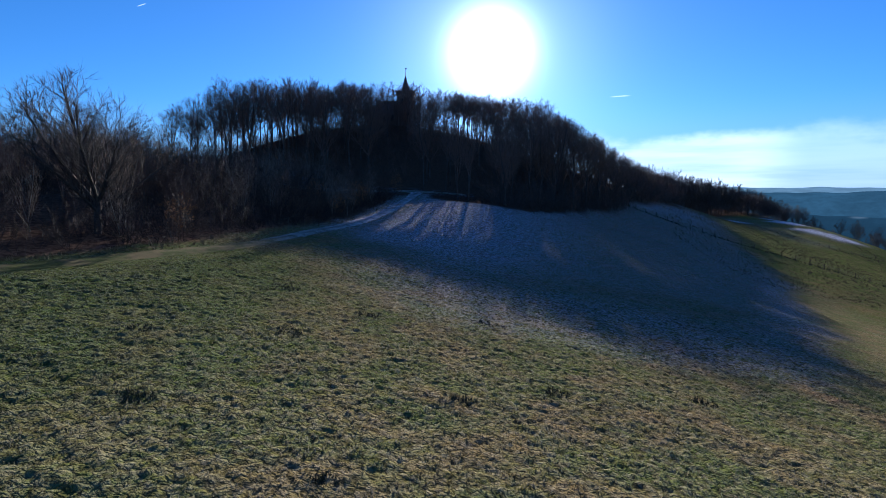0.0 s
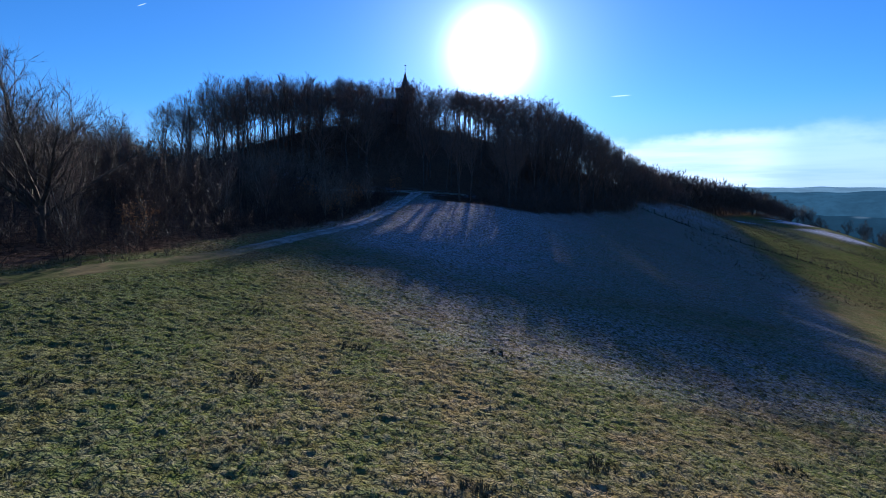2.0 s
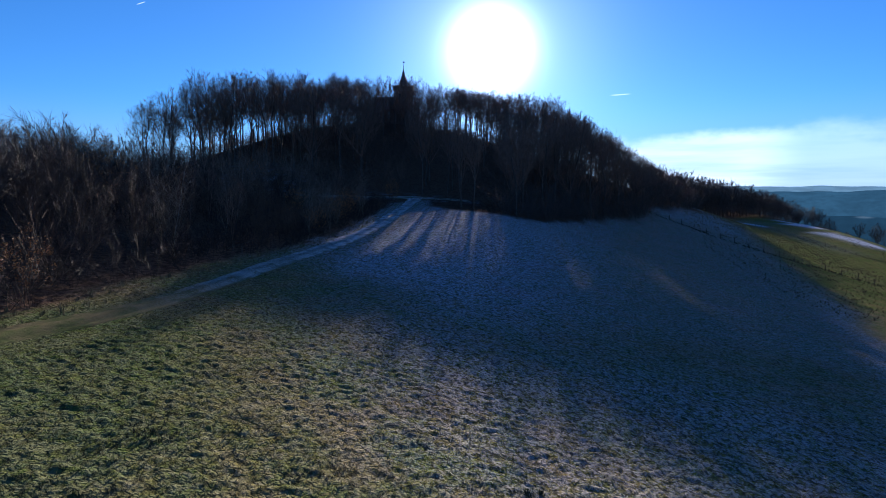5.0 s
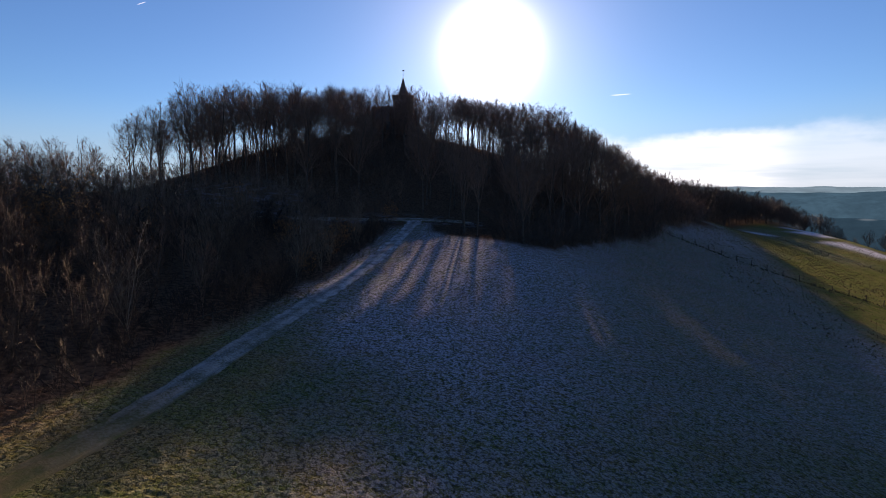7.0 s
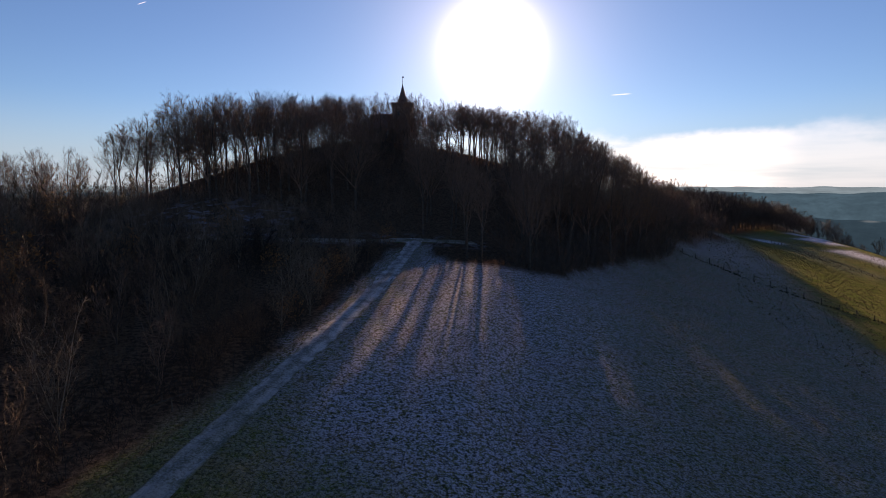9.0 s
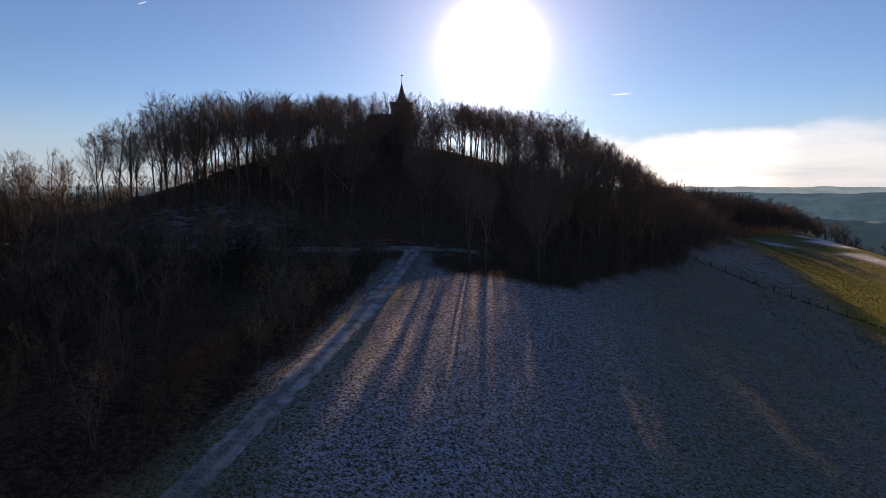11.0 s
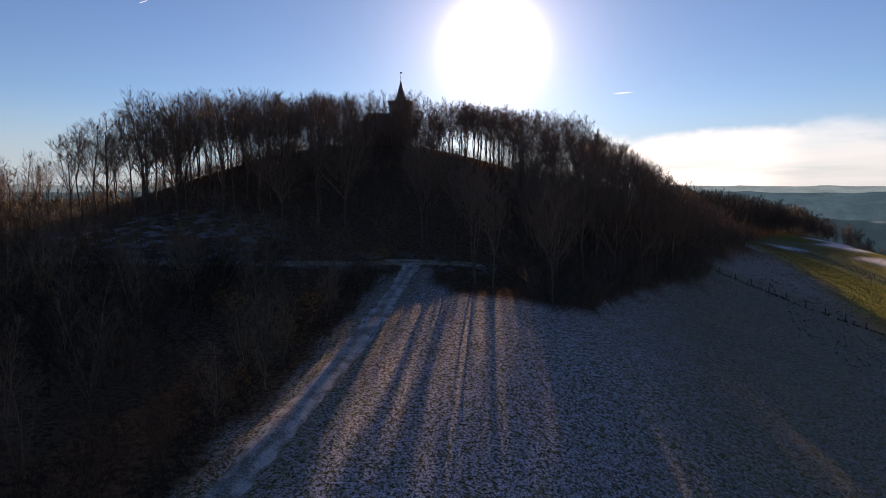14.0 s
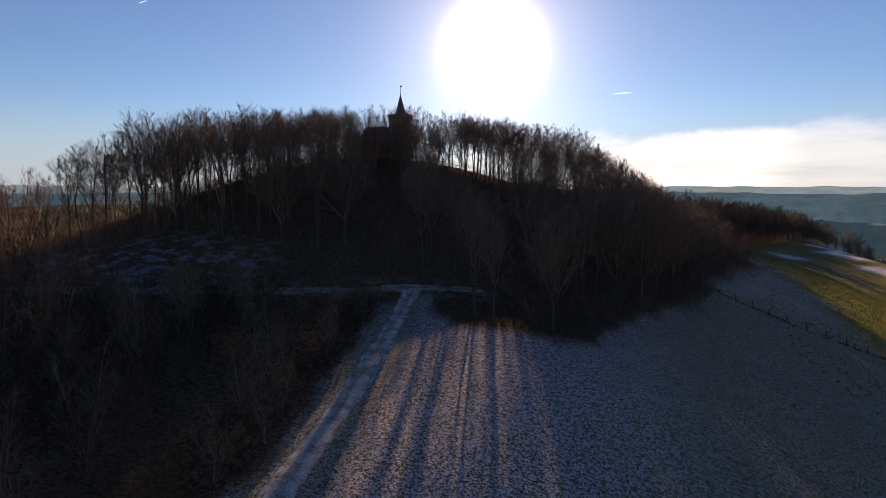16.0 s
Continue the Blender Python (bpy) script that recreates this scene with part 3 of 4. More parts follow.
def build_ground():
    xs = spaced(-12, 20, 0.075, -4700, 4700, 1.10)
    ys = spaced(-93, -66, 0.075, -4700, 4700, 1.065)
    X, Y = np.meshgrid(xs, ys)
    Z = land(X, Y)
    wood = inside(WOOD, X, Y)
    d = away(WOOD, X, Y, True)
    Z = Z - land(X, Y) + turf(X, Y) - 0.10 * smooth(0.9, 0.5, away(LANE, X, Y))
    litter = np.where(wood, smooth(-0.3, 1.0, d + 0.6 * wobble(X, Y, 1.1)), smooth(0.5, 0.0, d) * 0.5)
    shade = frostiness(X, Y)
    strip = 1.0 * smooth(7.5, 4, away([(208, 226), (188, 185), (171, 145), (163, 122), (159, 100)], X, Y) + 2 * lumps(X, Y, 6.0, 8))
    strip = strip + 0.7 * smooth(2.4, 1.0, away([(142, 181), (140, 156), (136, 132)], X, Y) + 0.8 * lumps(X, Y, 3.0, 7))
    strip = strip + 0.30 * smooth(16, 7, away([(152, 168), (143, 138), (133, 105), (128, 82)], X, Y) + 3 * lumps(X, Y, 7.0, 9))
    strip = strip + 0.25 * smooth(17, 8, away([(60, 28), (72, 46), (88, 75)], X, Y) + 4 * lumps(X, Y, 7.0, 10))
    strip = np.clip(strip, 0, 1)
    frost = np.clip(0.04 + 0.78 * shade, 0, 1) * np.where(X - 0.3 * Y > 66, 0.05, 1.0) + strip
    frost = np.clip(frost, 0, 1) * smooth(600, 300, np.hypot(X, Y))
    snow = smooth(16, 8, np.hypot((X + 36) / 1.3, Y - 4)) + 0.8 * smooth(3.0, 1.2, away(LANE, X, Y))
    woods = np.maximum(smooth(285, 330, np.hypot(X, Y)), smooth(-90, -130, X))
    lush = smooth(60, 70, X - 0.3 * Y + 4 * lumps(X, Y, 8.0, 6)) * smooth(-30, -5, Y)
    nx, ny = len(xs), len(ys)
    i = np.arange(nx * ny).reshape(ny, nx)
    quads = np.stack([i[:-1, :-1], i[:-1, 1:], i[1:, 1:], i[1:, :-1]], -1).reshape(-1, 4)
    me = bpy.data.meshes.new("ground")
    me.vertices.add(nx * ny)
    me.vertices.foreach_set("co", np.stack([X, Y, Z], -1).ravel())
    me.loops.add(quads.size)
    me.loops.foreach_set("vertex_index", quads.ravel())
    me.polygons.add(len(quads))
    me.polygons.foreach_set("loop_start", np.arange(0, quads.size, 4))
    me.polygons.foreach_set("use_smooth", [True] * len(quads))
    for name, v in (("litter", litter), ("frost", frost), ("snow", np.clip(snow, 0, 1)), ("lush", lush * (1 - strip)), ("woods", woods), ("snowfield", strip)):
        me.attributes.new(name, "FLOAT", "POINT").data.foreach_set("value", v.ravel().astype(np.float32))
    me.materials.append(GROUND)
    me.update(calc_edges=True)
    tagged(new("ground", me), "sloping winter meadow, half frosted, with brown woodland soil", "ground", kind="structure")


build_ground()


def ribbon(name, line, width, mat, label, step=0.5, lift=0.0, ruts=True, white=1.0):
    """A draped way with two sunk wheel ruts."""
    offs = np.linspace(-1, 1, 15)
    v, f = [], []
    pts = along(line, step)
    rng = random.Random(5)
    for i, (p, d) in enumerate(pts):
        side = Vector((d.y, -d.x, 0))
        w = width / 2 * (0.60 + 0.40 * float(smooth(-60, -24, p.y))) * (1 + 0.10 * math.sin(i * 0.23) + rng.uniform(-0.07, 0.07))
        for o in offs:
            q = p + side * (o * w)
            rut = 0.07 * math.exp(-((abs(o) - 0.5) / 0.16) ** 2) if ruts else 0
            edge = -0.13 * abs(o) ** 6
            v.append((q.x, q.y, ground_z(q.x, q.y) + lift - rut + edge + 0.012 * math.sin(q.x * 5 + q.y * 7) + 0.05))
    n = len(offs)
    for i in range(len(pts) - 1):
        for k in range(n - 1):
            a = i * n + k
            f.append((a, a + 1, a + n + 1, a + n))
    me = mesh_of(name, v, f, mat, True)
    co = np.array(v)
    o = np.tile(offs, len(pts))
    mid = np.exp(-(o / 0.24) ** 2) * 1.15 + smooth(0.75, 0.95, np.abs(o)) * 0.9
    mid = np.clip(mid * (0.7 + 0.5 * lumps(co[:, 0], co[:, 1], 1.3)), 0, 1)
    me.attributes.new("crown", "FLOAT", "POINT").data.foreach_set("value", mid.astype(np.float32))
    me.attributes.new("frost", "FLOAT", "POINT").data.foreach_set("value", (white * (0.55 * smooth(-70, -58, co[:, 1]) + 0.45 * smooth(-58, -34, co[:, 1] + 6 * lumps(co[:, 0], co[:, 1], 3.0, 2))) * smooth(1.02, 0.7, np.abs(o) + 0.22 * lumps(co[:, 0], co[:, 1], 0.8, 3))).astype(np.float32))
    return tagged(new(name, me), label, "track", kind="structure")


ribbon("farm_track", TRACK, 2.4, TRACKMAT, "frosted gravel farm track with two wheel ruts")
ribbon("woodland_lane", LANE, 2.6, TRACKMAT, "frosted lane along the foot of the hill", lift=0.012, white=0.45)


# ---- distant hills ----
def hills(name, radius, base, top, seed, col, label, patchy=False):
    m, t, p = material(name + "_painted_haze", 1.0, 0.0)
    pos = position(t)
    # distance haze is painted in: the ridge glows with its own hazy colour
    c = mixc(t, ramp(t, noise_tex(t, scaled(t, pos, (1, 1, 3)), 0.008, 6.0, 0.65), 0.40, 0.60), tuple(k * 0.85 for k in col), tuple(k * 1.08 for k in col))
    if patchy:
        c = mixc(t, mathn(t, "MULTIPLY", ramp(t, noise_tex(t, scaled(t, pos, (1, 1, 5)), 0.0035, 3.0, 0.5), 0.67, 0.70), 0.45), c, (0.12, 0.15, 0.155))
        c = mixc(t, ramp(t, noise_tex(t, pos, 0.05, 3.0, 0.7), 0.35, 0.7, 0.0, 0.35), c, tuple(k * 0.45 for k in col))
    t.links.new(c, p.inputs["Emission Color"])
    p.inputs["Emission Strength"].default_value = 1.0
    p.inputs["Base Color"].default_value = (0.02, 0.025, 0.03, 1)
    v, f, n = [], [], 720
    rng = random.Random(int(seed * 10))
    for i in range(n):
        a = 2 * math.pi * i / n
        h = top + (math.sin(a * 5 + seed) + 0.6 * math.sin(a * 11 + 2 * seed) + 0.35 * math.sin(a * 23 + seed) + 0.2 * math.sin(a * 61) + 0.16 * math.sin(a * 113 + seed) + rng.uniform(-0.12, 0.12)) * radius * 0.0026
        for r, z in ((radius, base), (radius * 1.05, base + (h - base) * 0.72), (radius * 1.12, h)):
            v.append((math.sin(a) * r, math.cos(a) * r, z))
    for i in range(n):
        for k in range(2):
            a, b = i * 3 + k, ((i + 1) % n) * 3 + k
            f.append((a, b, b + 1, a + 1))
    tagged(new(name, mesh_of(name, v, f, m, True)), label, "hills", kind="structure")


# haze colour set by hand, paler for each farther ring
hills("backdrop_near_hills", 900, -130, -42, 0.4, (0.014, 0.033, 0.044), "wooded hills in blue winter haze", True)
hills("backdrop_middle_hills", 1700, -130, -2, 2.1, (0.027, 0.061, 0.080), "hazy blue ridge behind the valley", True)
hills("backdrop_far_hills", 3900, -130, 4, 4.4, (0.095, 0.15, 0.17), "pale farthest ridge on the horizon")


# ---- the chapel on the hilltop ----
def box(sx, sy, z0, z1, bevel=0.04, taper=1.0):
    bm = bmesh.new()
    bmesh.ops.create_cube(bm, size=1)
    for v in bm.verts:
        k = taper if v.co.z > 0 else 1.0
        v.co = Vector((v.co.x * sx * k, v.co.y * sy * k, z0 if v.co.z < 0 else z1))
    if bevel:
        bmesh.ops.bevel(bm, geom=bm.edges[:], offset=bevel, segments=1, affect="EDGES")
    return bm


def shift(bm, x, y, z=0):
    bmesh.ops.translate(bm, vec=(x, y, z), verts=bm.verts)
    return bm


def pyramid(sides, r, z0, z1, turn=0.0, flare=1.0):
    """A spire; flare widens its foot."""
    bm = bmesh.new()
    rings = [(r * flare, z0), (r, z0 + (z1 - z0) * 0.07), (r * 0.5, z0 + (z1 - z0) * 0.52), (0.03, z1)]
    loops = []
    for rr, z in rings:
        loops.append([bm.verts.new((rr * math.cos(turn + 2 * math.pi * k / sides), rr * math.sin(turn + 2 * math.pi * k / sides), z)) for k in range(sides)])
    for a, b in zip(loops, loops[1:]):
        for k in range(sides):
            bm.faces.new((a[k], a[(k + 1) % sides], b[(k + 1) % sides], b[k]))
    bm.faces.new(loops[-1])
    bm.faces.new(loops[0][::-1])
    return bm


def arched_window(w, h, depth):
    """A round-headed window, to stand in a wall facing -y."""
    bm = bmesh.new()
    ring = [(-w / 2, 0), (w / 2, 0)] + [(w / 2 * math.cos(a), h - w / 2 + w / 2 * math.sin(a)) for a in [math.pi * k / 8 for k in range(9)]]
    front = [bm.verts.new((x, -depth, z)) for x, z in ring]
    back = [bm.verts.new((x, depth, z)) for x, z in ring]
    bm.faces.new(front[::-1])
    bm.faces.new(back)
    n = len(ring)
    for k in range(n):
        bm.faces.new((front[k], front[(k + 1) % n], back[(k + 1) % n], back[k]))
    return bm


def build_chapel():
    cx, cy = -7.9, 64.5
    base = ground_z(cx, cy) - 0.4
    top = new("chapel")
    top.location = (cx, cy, base)
    tagged(top, "small brown stone chapel with square tower and slate spire", "chapel")
    eave = 29.55 - base
    tower = part("tower", bm_mesh("tower", box(5.05, 5.05, 0, eave, 0.05, 0.985), STONE), top, "square tower of brown quarry stone")
    for s in (-1, 1):
        for k in (-1, 1):
            part("quoin", bm_mesh("quoin", shift(box(0.55, 0.55, 0, eave - 0.05, 0.04), s * 2.32, k * 2.32), DRESSED), tower)
    part("cornice", bm_mesh("cornice", shift(box(5.35, 5.35, eave - 0.25, eave + 0.12, 0.05), 0, 0), DRESSED), tower)
    bm = box(5.45, 5.45, eave + 0.12, eave + 1.25, 0.05, 1.10)
    part("parapet", bm_mesh("parapet", bm, STONE), tower)
    for k in range(6):
        part("corbel", bm_mesh("corbel", shift(box(0.3, 0.35, eave - 0.75, eave - 0.2, 0.04), -2.2 + k * 0.88, -2.6), DRESSED), tower)
    part("roof", bm_mesh("roof", pyramid(4, 3.6, eave + 1.2, eave + 2.0, math.pi / 4), SLATE), tower)
    spire_foot, spire_tip = eave + 1.2, 36.1 - base
    spire = part("spire", bm_mesh("spire", pyramid(8, 1.42, spire_foot, spire_tip, math.pi / 8, 1.18), SLATE), top, "slender dark slate spire")
    rod = Tubes()
    rod.tube([Vector((0, 0, spire_tip - 0.3)), Vector((0, 0, spire_tip + 1.9))], [0.055, 0.03], 6)
    part("finial_rod", mesh_of("finial_rod", rod.v, rod.f, IRON), spire)
    bm = bmesh.new()
    bmesh.ops.create_icosphere(bm, subdivisions=1, radius=0.14, matrix=Matrix.Translation((0, 0, spire_tip + 0.5)))
    part("finial_ball", bm_mesh("finial_ball", bm, IRON), spire)
    part("weather_vane", bm_mesh("weather_vane", shift(box(0.55, 0.05, spire_tip + 1.55, spire_tip + 1.85, 0.01), 0.1, 0), IRON), spire)
    for z, h in ((eave - 2.6, 1.7), (eave - 6.2, 1.3)):
        for s in (-1, 1):
            part("tower_window", bm_mesh("tower_window", shift(arched_window(0.6, h, 0.06), s * 0.9, -2.53, z), OPENING), tower)
    # nave beside the tower, its ridge running away from it, hipped at the far end
    ridge, eaves = 28.3 - base, 24.3 - base
    nave = part("nave", bm_mesh("nave", shift(box(7.2, 7.0, 0, eaves, 0.05), -5.9, 0.4), STONE), top, "low stone nave with a steep slate roof")
    bm = bmesh.new()
    y0, y1, x0, x1 = -3.5, 4.3, -9.8, -2.3
    v = [bm.verts.new(c) for c in ((x0, y0, eaves - 0.15), (x1, y0, eaves - 0.15), (x1, y1, eaves - 0.15), (x0, y1, eaves - 0.15), (x0 + 1.1, 0.4, ridge), (x1, 0.4, ridge))]
    for q in ((0, 1, 5, 4), (1, 2, 5), (2, 3, 4, 5), (3, 0, 4), (3, 2, 1, 0)):
        bm.faces.new([v[k] for k in q])
    part("nave_roof", bm_mesh("nave_roof", bm, SLATE), top)
    annex = part("annex", bm_mesh("annex", shift(box(2.6, 5.0, 0, 25.0 - base, 0.05), -10.4, 0.4), STONE), top)
    bm = shift(box(2.9, 5.4, 25.0 - base, 26.2 - base, 0.03, 0.72), -10.4, 0.4)
    part("annex_roof", bm_mesh("annex_roof", bm, SLATE), top)
    for k in range(3):
        part("nave_window", bm_mesh("nave_window", shift(arched_window(0.8, 2.0, 0.06), -8.3 + k * 2.2, -3.12, eaves - 2.7), OPENING), nave)


build_chapel()

# ---- the wood on the hill ----
BEECHES = [tree_meshes(11 + i, 15.0, bole=b, width=w, leaders=n, girth=g, fan=f, twig_n=7, fork=2, twig_r=0.025)
           for i, (b, w, n, g, f) in enumerate([(0.30, 0.56, 4, 0.0100, 0.50), (0.38, 0.48, 3, 0.0095, 0.42), (0.22, 0.66, 5, 0.0115, 0.60),
                                               (0.40, 0.44, 3, 0.0085, 0.36), (0.27, 0.60, 4, 0.0110, 0.55), (0.34, 0.52, 4, 0.0090, 0.48)])]
OAKS = [tree_meshes(31 + i, 13.0, bole=0.16, width=0.72, leaders=5, limbs=9, twig_n=7, fork=2, girth=0.014, fan=0.75, twig_r=0.046, mats=(BARK, UNDERTWIG)) for i in range(4)]
RUSSET = tree_meshes(41, 14.0, bole=0.30, width=0.44, leaders=4, girth=0.0115, leafy=True, twig_r=0.02)
YOUNG = [tree_meshes(51 + i, 7.0, bole=0.12, width=0.40, leaders=3, limbs=8, twig_n=6, girth=0.0080, twig_r=0.011, fan=0.35) for i in range(4)]
BIRCHES = [tree_meshes(61 + i, 8.0, bole=0.06, width=0.42, leaders=5, limbs=10, twig_n=7, girth=0.0058, twig_r=0.0075, fan=0.32, lean=0.06, mats=(BIRCHBARK, PALETWIG)) for i in range(4)]
BUSHES = [tree_meshes(71 + i, 5.0, bole=0.04, width=w, leaders=n, limbs=7, twig_n=6, fork=2, girth=0.0065, twig_r=0.0095, fan=f, mats=(SCRUBTWIG, SCRUBTWIG))
          for i, (w, n, f) in enumerate([(0.85, 7, 0.62), (0.70, 6, 0.50), (1.0, 7, 0.75), (0.78, 7, 0.55)])]
BUSHES.append(tree_meshes(81, 4.5, bole=0.05, width=0.8, leaders=6, limbs=7, twig_n=5, fork=2, girth=0.0065, twig_r=0.0095, fan=0.6, leafy=True, mats=(SCRUBTWIG, SCRUBTWIG)))
DARKBUSH = [bush_meshes(91 + i, 5.0, stems=8, side=5, twig_n=4, twig_r=0.018, open_out=0.8, mat=TWIG) for i in range(3)]
LIGHTBUSH = [bush_meshes(191 + i, 5.0, stems=6, side=4, twig_n=4, fork=1, twig_r=0.027, open_out=1.15, mat=TWIG) for i in range(4)]
LOWBUSH = [bush_meshes(291 + i, 5.0, stems=6, side=4, twig_n=4, fork=0, twig_r=0.034, open_out=1.2, mat=TWIG) for i in range(3)]


def scatter(rng, count, spots, gap, ok, xs, ys, tries=12000):
    """Places for plants, no nearer to each other than gap."""
    made = []
    for _ in range(tries):
        if len(made) >= count:
            break
        x, y = rng.uniform(*xs), rng.uniform(*ys)
        if any((x - a) ** 2 + (y - b) ** 2 < gap * gap for a, b in spots) or not ok(x, y):
            continue
        spots.append((x, y))
        made.append((x, y))
    return made


def in_wood(x, y, margin=0.0):
    return bool(inside(WOOD, x, y)) and float(away(WOOD, x, y, True)) > margin


def clear_of_ways(x, y, m=2.2):
    return float(away(LANE, x, y)) > m and float(away(TRACK, x, y)) > m


def off_chapel(x, y):
    return not (-21 < x < -4.4 and 60 < y < 69)


def sunny_gap(x, y):
    """Open floor between the trunks, through which the low sun reaches the meadow."""
    return -14 < y < 66 and abs(x - 0.091 * y - 6.2) < 7.0


def ride(x, y):
    """The open ride below the chapel, where only low growth stands."""
    middle = -12 + (65 - y) * 0.105
    return y < 62 and abs(x - middle) < 2.5 + 0.085 * (y + 20)


def shade_cap(x, y):
    """The height at which a tree's shadow just ends where the meadow lies in the sun."""
    u = x - 0.091 * y
    end = float(np.interp(u, *SHADE_END))
    return ground_z(u + 0.091 * end, end) + 0.254 * (y - end) - ground_z(x, y)


rng = random.Random(7)
TREES = []


def hill_ok(x, y):
    if not (in_wood(x, y, 1.0) and clear_of_ways(x, y) and off_chapel(x, y)) or (ride(x, y) and y < 40):
        return False
    u = x - 0.091 * y
    if y < 64 and (-0.7 < u < 2.0 or 10.4 < u < 12.8):
        return False
    if sunny_gap(x, y) and y < 36 and wobble(x, y, 3.0, 2.0) > -0.1:
        return False
    if x < -8:
        return y > 11 + 0.05 * (-8 - x) and y < 72 - 0.7 * max(0, -30 - x) and x > -59
    return x < 75


for x, y in scatter(rng, 250, TREES, 3.3, hill_ok, (-66, 75), (-12, 72)):
    h = ground_z(x, y)
    tall = (23.6 - 0.46 * max(h, 0)) * rng.uniform(0.86, 1.06)
    if x - 0.091 * y <= -14:
        tall *= 0.95
    else:
        tall = max(6.0, min(tall, shade_cap(x, y) * rng.uniform(0.98, 1.09)) + 1.3 * float(smooth(14, 26, x)))
    if x > 36:
        tall = min(tall, rng.uniform(0.85, 1.0) * (17.0 - 0.12 * (x - 36)))
    tall *= 0.72 + 0.28 * float(smooth(-60, -42, x)) - 0.06 * float(smooth(-38, -30, x) * smooth(-8, -14, x))
    turn = rng.uniform(0, 6.28)
    if rng.random() < 0.05:
        plant("beech_tree", RUSSET, stand(x, y, tall / 14, turn), "tall beech still holding some russet leaves", "tree", "hilltop wood")
    else:
        plant("beech_tree", rng.choice((BEECHES[1], BEECHES[3]) if sunny_gap(x, y) else BEECHES), stand(x, y, tall / 15, turn, rng.uniform(-0.03, 0.03)), "tall bare beech with a grey trunk on the hill", "tree", "hilltop wood")

for x, y in scatter(rng, 22, TREES, 2.6, lambda x, y: True, (-25, -1), (70, 80)):
    tall = 30.0 - ground_z(x, y) + rng.uniform(-2.0, 0.6)
    plant("beech_tree", rng.choice(BEECHES), stand(x, y, tall / 15, rng.uniform(0, 6.28)), "tall bare beech behind the chapel", "tree", "hilltop wood")
for x, y in scatter(rng, 12, TREES, 2.6, lambda x, y: True, (-38, -24), (56, 72)):
    plant("beech_tree", rng.choice(BEECHES), stand(x, y, 12.8 / 15 * rng.uniform(0.92, 1.04), rng.uniform(0, 6.28)), "tall bare beech with a grey trunk on the hill", "tree", "hilltop wood")
for x, y in scatter(rng, 20, TREES, 2.2, lambda x, y: True, (-24, -5), (50, 59.3)):
    tall = 25.2 - ground_z(x, y) + rng.uniform(-2.5, 0.8)
    plant("beech_tree", rng.choice(BEECHES), stand(x, y, tall / 15, rng.uniform(0, 6.28)), "slim bare beech in front of the chapel", "tree", "hilltop wood")

for x, y in scatter(rng, 15, TREES, 2.4, lambda x, y: -1 < x - 0.091 * y < 15, (3, 24), (66, 79)):
    plant("beech_tree", BEECHES[1], stand(x, y, shade_cap(x, y) / 15 * rng.uniform(0.97, 1.05), rng.uniform(0, 6.28)), "tall bare beech behind the crest", "tree", "hilltop wood")

for x, y in scatter(rng, 12, TREES, 2.6, lambda x, y: True, (-93, -76), (16, 42)):
    tall = 17.0 - ground_z(x, y) + rng.uniform(-3.5, 1.5)
    plant("beech_tree", rng.choice(BEECHES), stand(x, y, tall / 15, rng.uniform(0, 6.28)), "bare beech in a clump at the foot of the hill", "tree", "hillfoot clump")

# the belt of trees that runs on along the ridge
BELT = [(66, 48), (86, 82), (104, 118), (120, 148), (165, 198), (210, 230), (236, 247)]
for count, ys, margin, low, high in ((60, (40, 135), 4.0, 11.5, 14.5), (95, (135, 262), 2.5, 17.5, 21.0)):
    for x, y in scatter(rng, count, TREES, 3.3, lambda x, y: float(away(BELT, x, y)) < 15 and in_wood(x, y, margin), (55, 245), ys, 9000):
        tall = rng.uniform(low, high) * (1 - 0.28 * float(smooth(175, 240, y)))
        if y < 110:
            tall = min(tall, max(8.0, shade_cap(x, y)))
        plant("oak_tree", rng.choice(OAKS), stand(x, y, tall / 13, rng.uniform(0, 6.28)), "bare spreading tree in the belt along the ridge", "tree", "ridge belt")

UNDERGROWTH, THICKET = [], []
for x, y in scatter(rng, 210, TREES, 1.9, lambda x, y: float(away(BELT, x, y)) < 16 and in_wood(x, y, 0.5), (48, 245), (22, 262), 14000):
    UNDERGROWTH.append((rng.choice(LIGHTBUSH), stand(x, y, rng.uniform(0.8, 1.3) + 0.7 * float(smooth(100, 190, y)), rng.uniform(0, 6.28))))

# trees beyond the field
for x, y in scatter(rng, 44, TREES, 3.0, lambda x, y: x - 214 > (y - 232) * -0.42, (212, 268), (165, 236)):
    plant("oak_tree", rng.choice(OAKS), stand(x, y, rng.uniform(9, 15) / 13, rng.uniform(0, 6.28)), "bare dark tree beyond the sunlit field", "tree", "trees beyond the field")

BEYOND = [(194, 204), (201, 174), (206, 148), (214, 120), (226, 98)]
for x, y in scatter(rng, 34, TREES, 3.0, lambda x, y: float(away(BEYOND, x, y)) < 8, (186, 236), (92, 212)):
    plant("oak_tree", rng.choice(OAKS), stand(x, y, rng.uniform(7.5, 12.5) / 13, rng.uniform(0, 6.28)), "bare dark tree along the far edge of the field", "tree", "trees beyond the field")

